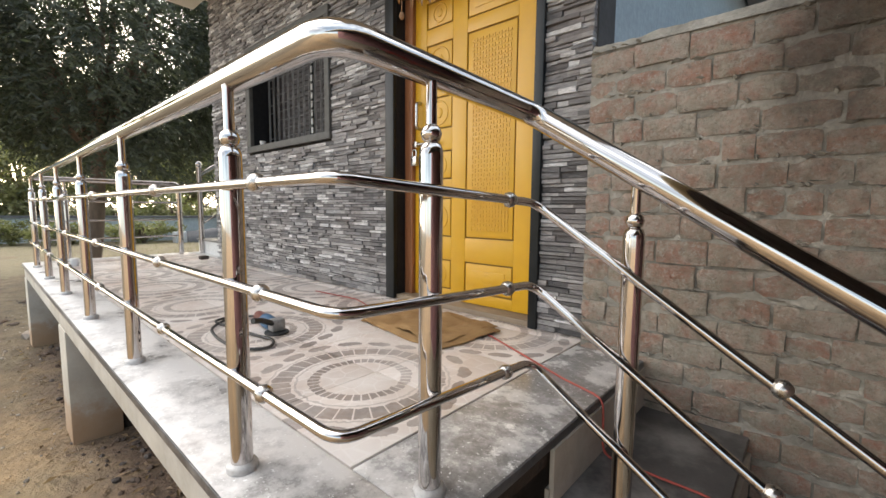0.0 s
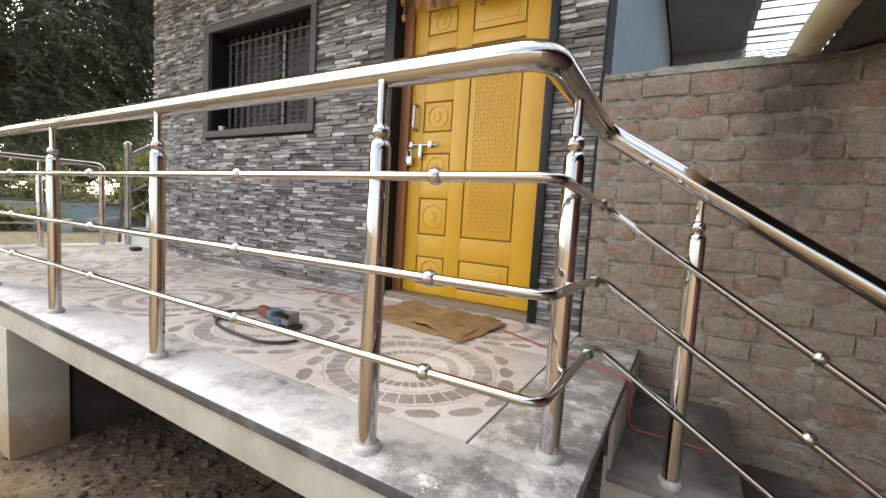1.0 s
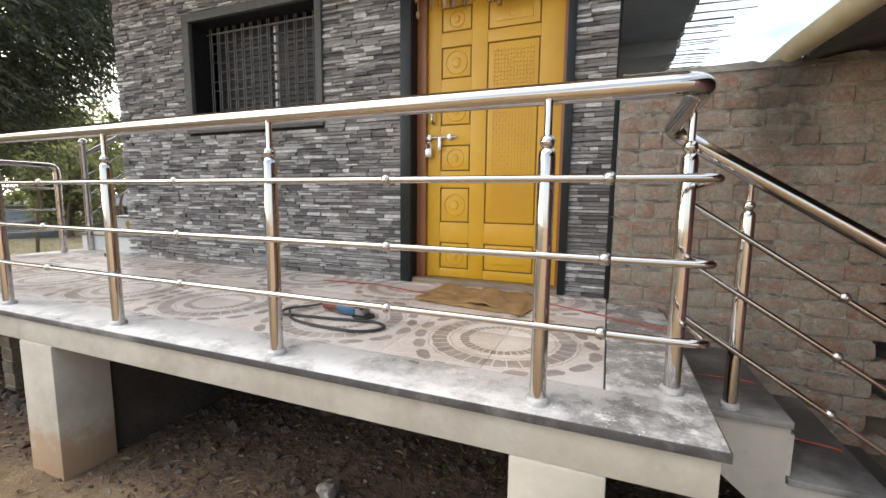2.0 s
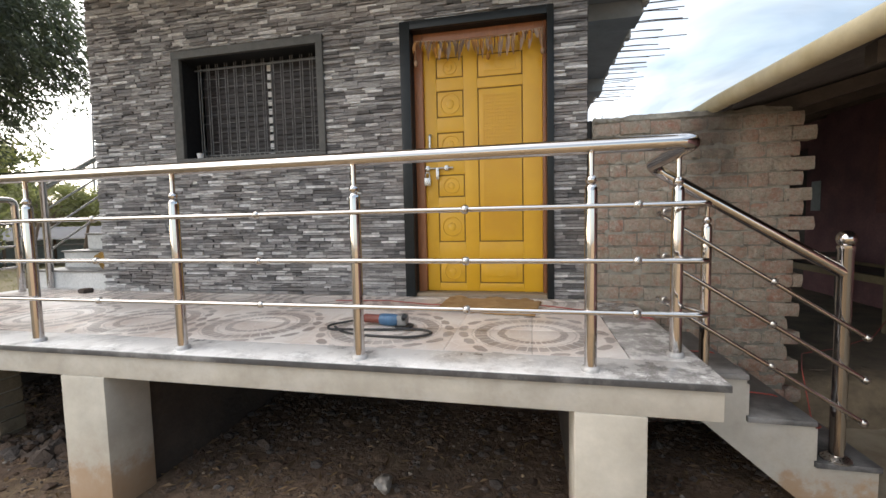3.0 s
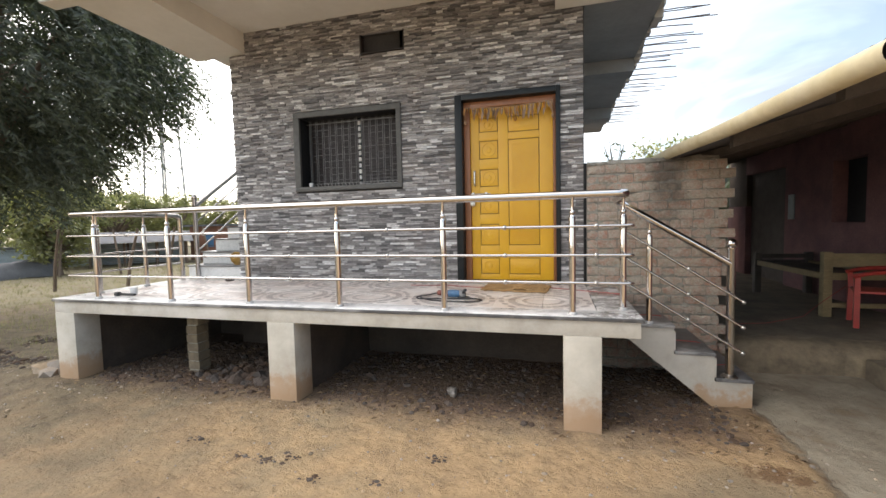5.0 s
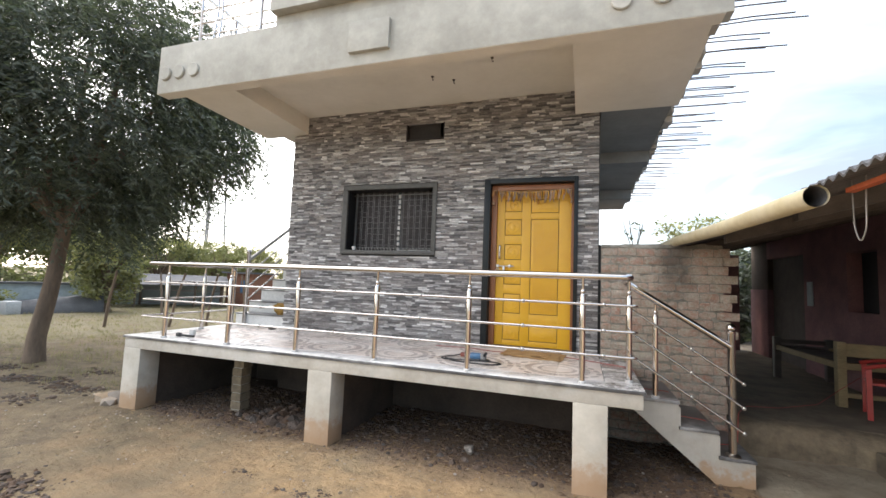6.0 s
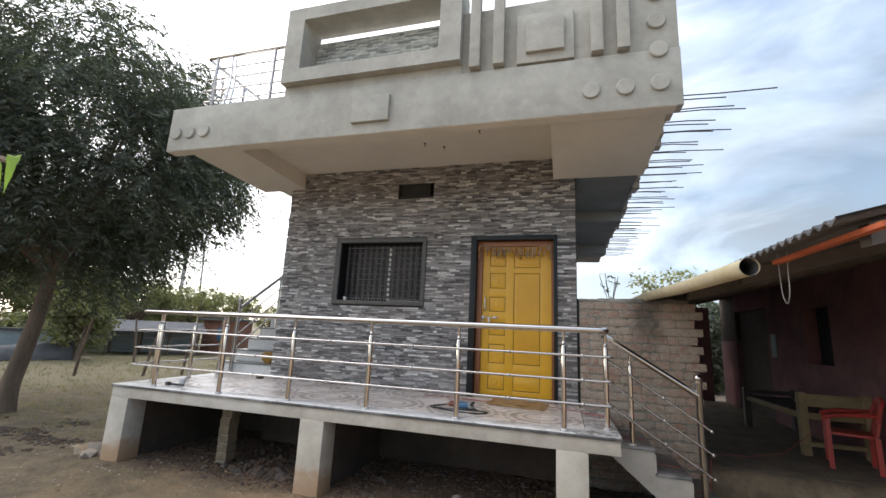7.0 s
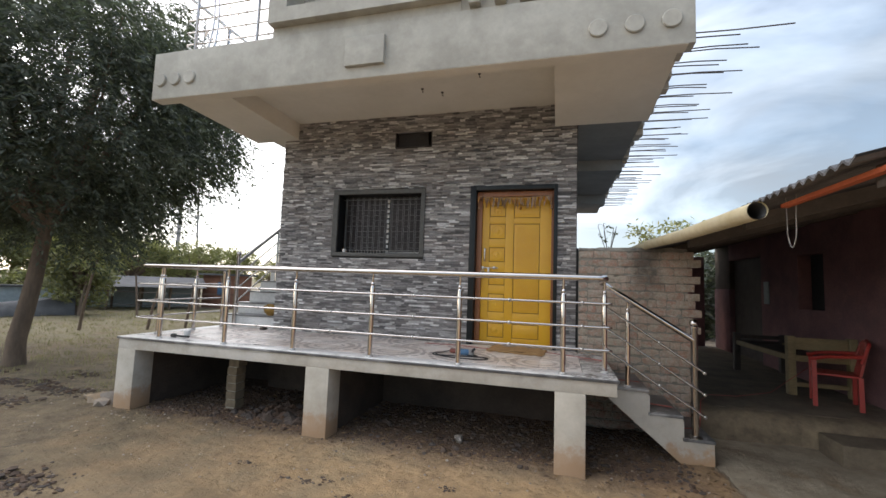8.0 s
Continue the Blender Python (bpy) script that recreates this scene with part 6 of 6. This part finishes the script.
prism(bm, [(-27.5, -6.0), (-27.2, -6.1), (-20.4, 8.6), (-20.7, 8.7)], "z", -0.1, 1.02)
part("panel", bm, BLUE_WALL, far_wall)
bm = BM()
prism(bm, [(-27.6, -6.0), (-27.1, -6.15), (-20.3, 8.55), (-20.8, 8.75)], "z", 1.02, 1.1)
part("coping", bm, ROOF_SHEET, far_wall, "dark coping")

# sagging tarpaulin over a stack beside the wall
tarp = thing("tarpaulin_heap", (-20.0, 7.1, 0.0), "low heap under a grey tarpaulin by the far wall", "tarpaulin")
bm = BM()
g = bmesh.ops.create_grid(bm, x_segments=16, y_segments=10, size=0.5)["verts"]
for v in g:
    u, w = v.co.x, v.co.y
    h = 0.75 * (1 - (2 * w) ** 2) * (0.75 + 0.5 * u) + 0.08 * noise.noise(Vector((u * 7, w * 7, 1.0)))
    v.co = Vector((-20.0 + u * 1.1 + w * 0.9, 7.1 + u * 2.4 - w * 0.5, max(-0.05, h)))
ext = bmesh.ops.extrude_face_region(bm, geom=bm.faces[:])["geom"]
bmesh.ops.translate(bm, verts=[q for q in ext if isinstance(q, bmesh.types.BMVert)], vec=(0, 0, 0.02))
part("sheet", bm, ROOF_SHEET, tarp)
bm = BM()
box(bm, -20.4, -19.95, 5.5, 5.95, -0.02, 0.45, 0.05)
part("crate", bm, CAR_PAINT, tarp, "pale crate")

# low open sheds beyond the yard
shed = thing("cattle_shed", (-20.0, 11.0, 0.0), "low open cattle shed with a grey sheet roof", "shed")
sa, sb = Vector((-21.6, 9.6, 0)), Vector((-18.4, 13.2, 0))
sd = (sb - sa).normalized()
sn = Vector((-sd.y, sd.x, 0))
for k in range(5):
    p = sa.lerp(sb, k / 4)
    for off, h in ((0.0, 1.05), (2.0, 1.4)):
        q = p + sn * off
        bm = BM()
        sweep(bm, [(q.x, q.y, -0.1), (q.x + 0.03, q.y, h)], 0.05, 6)
        part("post", bm, BARK, shed)
bm = BM()
rows_ = []
for k in range(61):
    p = sa.lerp(sb, k / 60) + sd * (-0.3 + 0.6 * k / 60)
    for dz in (0.0, 0.03):
        rows_.append([bm.verts.new(p + sn * o + Vector((0, 0, 1.05 + (o + 0.4) * 0.17 + 0.025 * (k % 2) + dz))) for o in (-0.4, 0.8, 2.4)])
for k in range(60):
    for d in (0, 1):
        a_, b_ = rows_[2 * k + d], rows_[2 * k + 2 + d]
        for j in range(2):
            bm.faces.new((a_[j], b_[j], b_[j + 1], a_[j + 1]))
part("roof_sheet", bm, ROOF_SHEET, shed, "grey corrugated roof sheet")
bm = BM()
q0, q1 = sa + sn * 2.0, sb + sn * 2.0
prism(bm, [(q0.x, q0.y), (q1.x, q1.y), (q1.x + sn.x * 0.1, q1.y + sn.y * 0.1), (q0.x + sn.x * 0.1, q0.y + sn.y * 0.1)], "z", -0.1, 1.0)
part("back_wall", bm, BLUE_WALL, shed, "pale limewashed back wall")
hut = thing("brick_hut", (-18.6, 15.4, 0.0), "small red-brown hut with a flat roof beyond the yard", "hut")
bm = BM()
box(bm, -19.6, -17.8, 14.6, 16.2, -0.1, 1.75)
part("wall", bm, HUT, hut)
bm = BM()
box(bm, -19.8, -17.6, 14.4, 16.4, 1.75, 1.85)
part("roof", bm, ROOF_SHEET, hut, "dark flat roof")
bm = BM()
box(bm, -18.6, -18.1, 14.58, 14.62, 0.7, 1.4)
part("shutter", bm, TOOL_BLUE, hut, "faded blue shutter")

post_src = thing("fence_post", (-14.5, 5.2, 0.0), "leaning dark wooden fence post in the yard", "fence post", "yard fence posts")
bm = BM()
sweep(bm, [(-14.5, 5.2, -0.2), (-14.42, 5.22, 0.7), (-14.25, 5.26, 1.7)], 0.035, 8, radii=[0.045, 0.04, 0.03])
part("stake", bm, BARK, post_src)
for i, (x, y) in enumerate(((-12.66, 7.1), (-13.1, 6.15), (-18.6, 7.9), (-16.8, 8.8), (-13.2, 9.4), (-10.4, 10.0), (-19.5, 8.2))):
    copy_thing(post_src, pose(x, y, 0, 2 * (i % 3 - 1), 3 * (i % 2), i * 50))
bm = BM()
for z in (0.5, 1.0):
    sweep(bm, [(-19.5, 8.2, z), (-16.8, 8.8, z - 0.03), (-13.2, 9.4, z + 0.02), (-10.4, 10.0, z), (-8.0, 10.2, z)], 0.012, 5)
solid("fence_wire", bm, REBAR, "slack wire strung between fence posts", "wire")

tower = thing("lattice_tower", (-46.0, 36.6, 0.0), "tall galvanised lattice mast far beyond the yard", "tower")
def tower_leg(k, z):
    h = 1.6 - z * 0.03
    return Vector((-46 + (h if k in (0, 3) else -h), 36.6 + (h if k < 2 else -h), z))
for k in range(4):
    bm = BM()
    sweep(bm, [tower_leg(k, 0), tower_leg(k, 34)], 0.11, 6)
    part("leg", bm, GREY_PALE, tower)
bm = BM()
for lv in range(15):
    for k in range(4):
        a, b = lv * 2.25, (lv + 1) * 2.25
        sweep(bm, [tower_leg(k, a), tower_leg((k + 1) % 4, b)], 0.052, 4)
        sweep(bm, [tower_leg(k, b), tower_leg((k + 1) % 4, b)], 0.052, 4)
part("bracing", bm, GREY_PALE, tower, "crossed lattice braces")

# ---- pieces last: deck tiles, bricks, ledger stones ----
bm = BM()
box(bm, 0.0, 0.428, 0.0, 0.428, 0.0, 0.011, 0.0015)
TILE_ME = mesh_of("tile", bm, TILE)
for i in range(13):
    for j in range(4):
        x, y = -0.76 - 0.43 * (i + 1), 0.504 + 0.43 * j
        w, h = min(0.43, x + 0.43 + 6.298) / 0.43, min(0.43, 1.924 - y) / 0.43
        if w > 0.1 and h > 0.1:
            piece("tile", TILE_ME, deck, (x if w == 1 else -6.298, y, 0.8785), (w, h, 1))

brick_meshes = []
for k in range(5):
    bm = BM()
    vs = box(bm, 0.0, 1.0, 0.0, 1.0, 0.0, 1.0)
    bmesh.ops.subdivide_edges(bm, edges=bm.edges[:], cuts=2, use_grid_fill=True)
    for v in bm.verts:
        ex, ez = abs(v.co.x - 0.5) > 0.45, abs(v.co.z - 0.5) > 0.45
        q = noise.noise_vector(v.co * 2.6 + Vector((k * 9.0, 0, 0)))
        if v.co.y < 0.1:
            v.co.y += 0.03 * ex + 0.05 * ez + 0.05 * (ex and ez)
        v.co += Vector((q.x * 0.02, q.y * 0.06, q.z * 0.07))
    brick_meshes.append(mesh_of("brick", bm, BRICK))
CH, row, z = 0.1, 0, -0.083
while z + CH < BZ + 0.01:
    x = BX0 + 0.002
    first = True
    end = BX1 + (0.045 if row % 2 else -0.03) + (0.04 if row > 12 else 0) + rng.uniform(-0.015, 0.015)
    while x < end - 0.02:
        L = (0.115 if row % 2 and first else rng.choice((0.11, 0.165, 0.195, 0.21)) + rng.uniform(-0.012, 0.012))
        first = False
        L = min(L, end - x) if end - x - L > 0.06 else end - x
        bk = piece("brick", brick_meshes[rng.randrange(5)], brick_wall, (x, BY + rng.uniform(-0.009, 0.007), z + rng.uniform(-0.005, 0.005)),
              (L - rng.uniform(0.004, 0.012), 0.112, CH - rng.uniform(0.009, 0.02)))
        bk.rotation_euler = (rng.uniform(-0.03, 0.03), rng.uniform(-0.014, 0.014), rng.uniform(-0.015, 0.015))
        x += L
    row += 1
    z += CH

# squeezed-out mortar lumps on the brick joints
r = random.Random(77)
vs, fs = [], []
for _ in range(420):
    zz = -0.083 + CH * r.randrange(1, 24) + r.gauss(0, 0.007)
    x, w, h = r.uniform(BX0, BX1 - 0.06), r.uniform(0.008, 0.035), r.uniform(0.004, 0.012)
    k, y = len(vs), BY + 0.012
    vs += [(x - w, y, zz), (x - w * 0.2, y - r.uniform(0.008, 0.02), zz + h * 0.5), (x + w * 0.4, y - r.uniform(0.008, 0.02), zz - h * 0.2), (x + w, y, zz), (x, y, zz + h), (x, y, zz - h)]
    fs += [(k, k + 1, k + 4), (k + 1, k + 2, k + 4), (k + 2, k + 3, k + 4), (k, k + 5, k + 1), (k + 1, k + 5, k + 2), (k + 2, k + 5, k + 3)]
# rough mortar capping along the wall's top
cap_w = (BX1 - 0.07 - BX0) / 70
for i in range(70):
    x = BX0 + 0.005 + i * cap_w
    k = len(vs)
    za, zb = (BZ + 0.004 + 0.02 * noise.noise(Vector((xx * 7.0, 0.5, 0.2))) + 0.008 * noise.noise(Vector((xx * 31.0, 2.5, 0.2))) for xx in (x, x + cap_w))
    vs += [(x, BY, BZ - 0.035), (x + cap_w, BY, BZ - 0.035), (x + cap_w, BY + 0.2, BZ - 0.035), (x, BY + 0.2, BZ - 0.035), (x, BY + 0.02, za), (x + cap_w, BY + 0.02, zb), (x + cap_w, BY + 0.19, zb), (x, BY + 0.19, za)]
    fs += [(k, k + 1, k + 5, k + 4), (k + 1, k + 2, k + 6, k + 5), (k + 2, k + 3, k + 7, k + 6), (k + 3, k, k + 4, k + 7), (k + 4, k + 5, k + 6, k + 7)]
me = bpy.data.meshes.new("mortar_lumps")
me.from_pydata(vs, [], fs)
me.materials.append(WALL_MORTAR)
ob = new("mortar_lumps", me)
ob.parent = brick_wall
ob.location = -brick_wall.location
tagged(ob, kind="stuff")

# stacked ledger stones of the front wall
def cuts_for(z0, z1):
    spans = []
    for x0, x1, a, b in (WIN, DOOR, VENT):
        if z0 < b and z1 > a:
            spans.append((x0, x1))
    return sorted(spans)


LED = []
for k in range(3):
    bm = BM()
    vs = box(bm, 0.0, 1.0, 0.0, 1.0, 0.0, 1.0)
    for v in bm.verts:
        if v.co.y < 0.5:
            v.co += Vector((0, 0.18 * noise.noise(v.co * 2.7 + Vector((k * 5.0, 1, 0))), 0.08 * noise.noise(v.co * 3.3 + Vector((0, k * 4.0, 2)))))
    LED.append(mesh_of("ledger_stone", bm, LEDGER_OBJ))
runs_v, runs_f, made = [], [], 0


def ledger_piece(x, w, z, h, y_face, near):
    global made
    if near and made < 300:
        piece("ledger_stone", LED[rng.randrange(3)], wall_front, (x, y_face, z), (w, WALL_Y + 0.031 - y_face, h))
        made += 1
        return
    k = len(runs_v)
    j = [rng.uniform(-0.003, 0.003) for _ in range(6)]
    yb = WALL_Y + 0.031
    runs_v.extend([(x, y_face + j[0], z + j[4]), (x + w, y_face + j[1], z + j[5]), (x + w, y_face + j[2], z + h + j[4]), (x, y_face + j[3], z + h + j[5]),
                   (x, yb, z), (x + w, yb, z), (x + w, yb, z + h), (x, yb, z + h)])
    runs_f.extend([(k, k + 1, k + 2, k + 3), (k + 1, k + 5, k + 6, k + 2), (k + 4, k, k + 3, k + 7), (k + 3, k + 2, k + 6, k + 7), (k + 4, k + 5, k + 1, k)])


z = DECK_Z + 0.002
while z < SOFFIT - 0.01:
    h = rng.choice((0.017, 0.021, 0.026, 0.03))
    spans = cuts_for(z, z + h)
    lo, hi = (WALL_X0, WALL_X1 - 0.006) if z + h < 3.98 else (-5.148, -1.072)
    xs_, edges = lo, []
    for a, b in spans:
        edges.append((xs_, a))
        xs_ = b
    edges.append((xs_, hi))
    for a, b in edges:
        x = a
        while x < b - 0.004:
            w = rng.uniform(0.05, 0.2)
            w = b - x if b - x - w < 0.05 else w
            near = x > -2.95 and z < 2.0
            ledger_piece(x, w - 0.003, z, h - 0.0045, WALL_Y - rng.choice((-0.005, 0.0, 0.004, 0.008, 0.013)) - rng.uniform(0, 0.003), near)
            x += w
    z += h
me = bpy.data.meshes.new("ledger_stone_run")
me.from_pydata(runs_v, [], runs_f)
me.materials.append(LEDGER_ISL)
ob = new("ledger_stone_run", me)
ob.parent = wall_front
ob.location = -wall_front.location
tagged(ob, kind="stuff")

# strip tiles of the parapet panel
vs, fs = [], []
z = 4.935
while z < 5.5:
    x = -4.155
    while x < -2.32:
        w = min(rng.uniform(0.06, 0.2), -2.315 - x)
        k, yf = len(vs), FY + 0.236 - rng.uniform(0, 0.008)
        vs += [(x, yf, z), (x + w - 0.002, yf, z), (x + w - 0.002, yf, z + 0.021), (x, yf, z + 0.021), (x, FY + 0.241, z), (x + w - 0.002, FY + 0.241, z), (x + w - 0.002, FY + 0.241, z + 0.021), (x, FY + 0.241, z + 0.021)]
        fs += [(k, k + 1, k + 2, k + 3), (k + 1, k + 5, k + 6, k + 2), (k + 4, k, k + 3, k + 7), (k + 3, k + 2, k + 6, k + 7), (k + 4, k + 5, k + 1, k)]
        x += w
    z += 0.023
me = bpy.data.meshes.new("strip_tiles")
me.from_pydata(vs, [], fs)
me.materials.append(STRIP)
ob = new("strip_tiles", me)
ob.parent = tile_back
ob.location = -root_at(tile_back)
tagged(ob, kind="stuff")
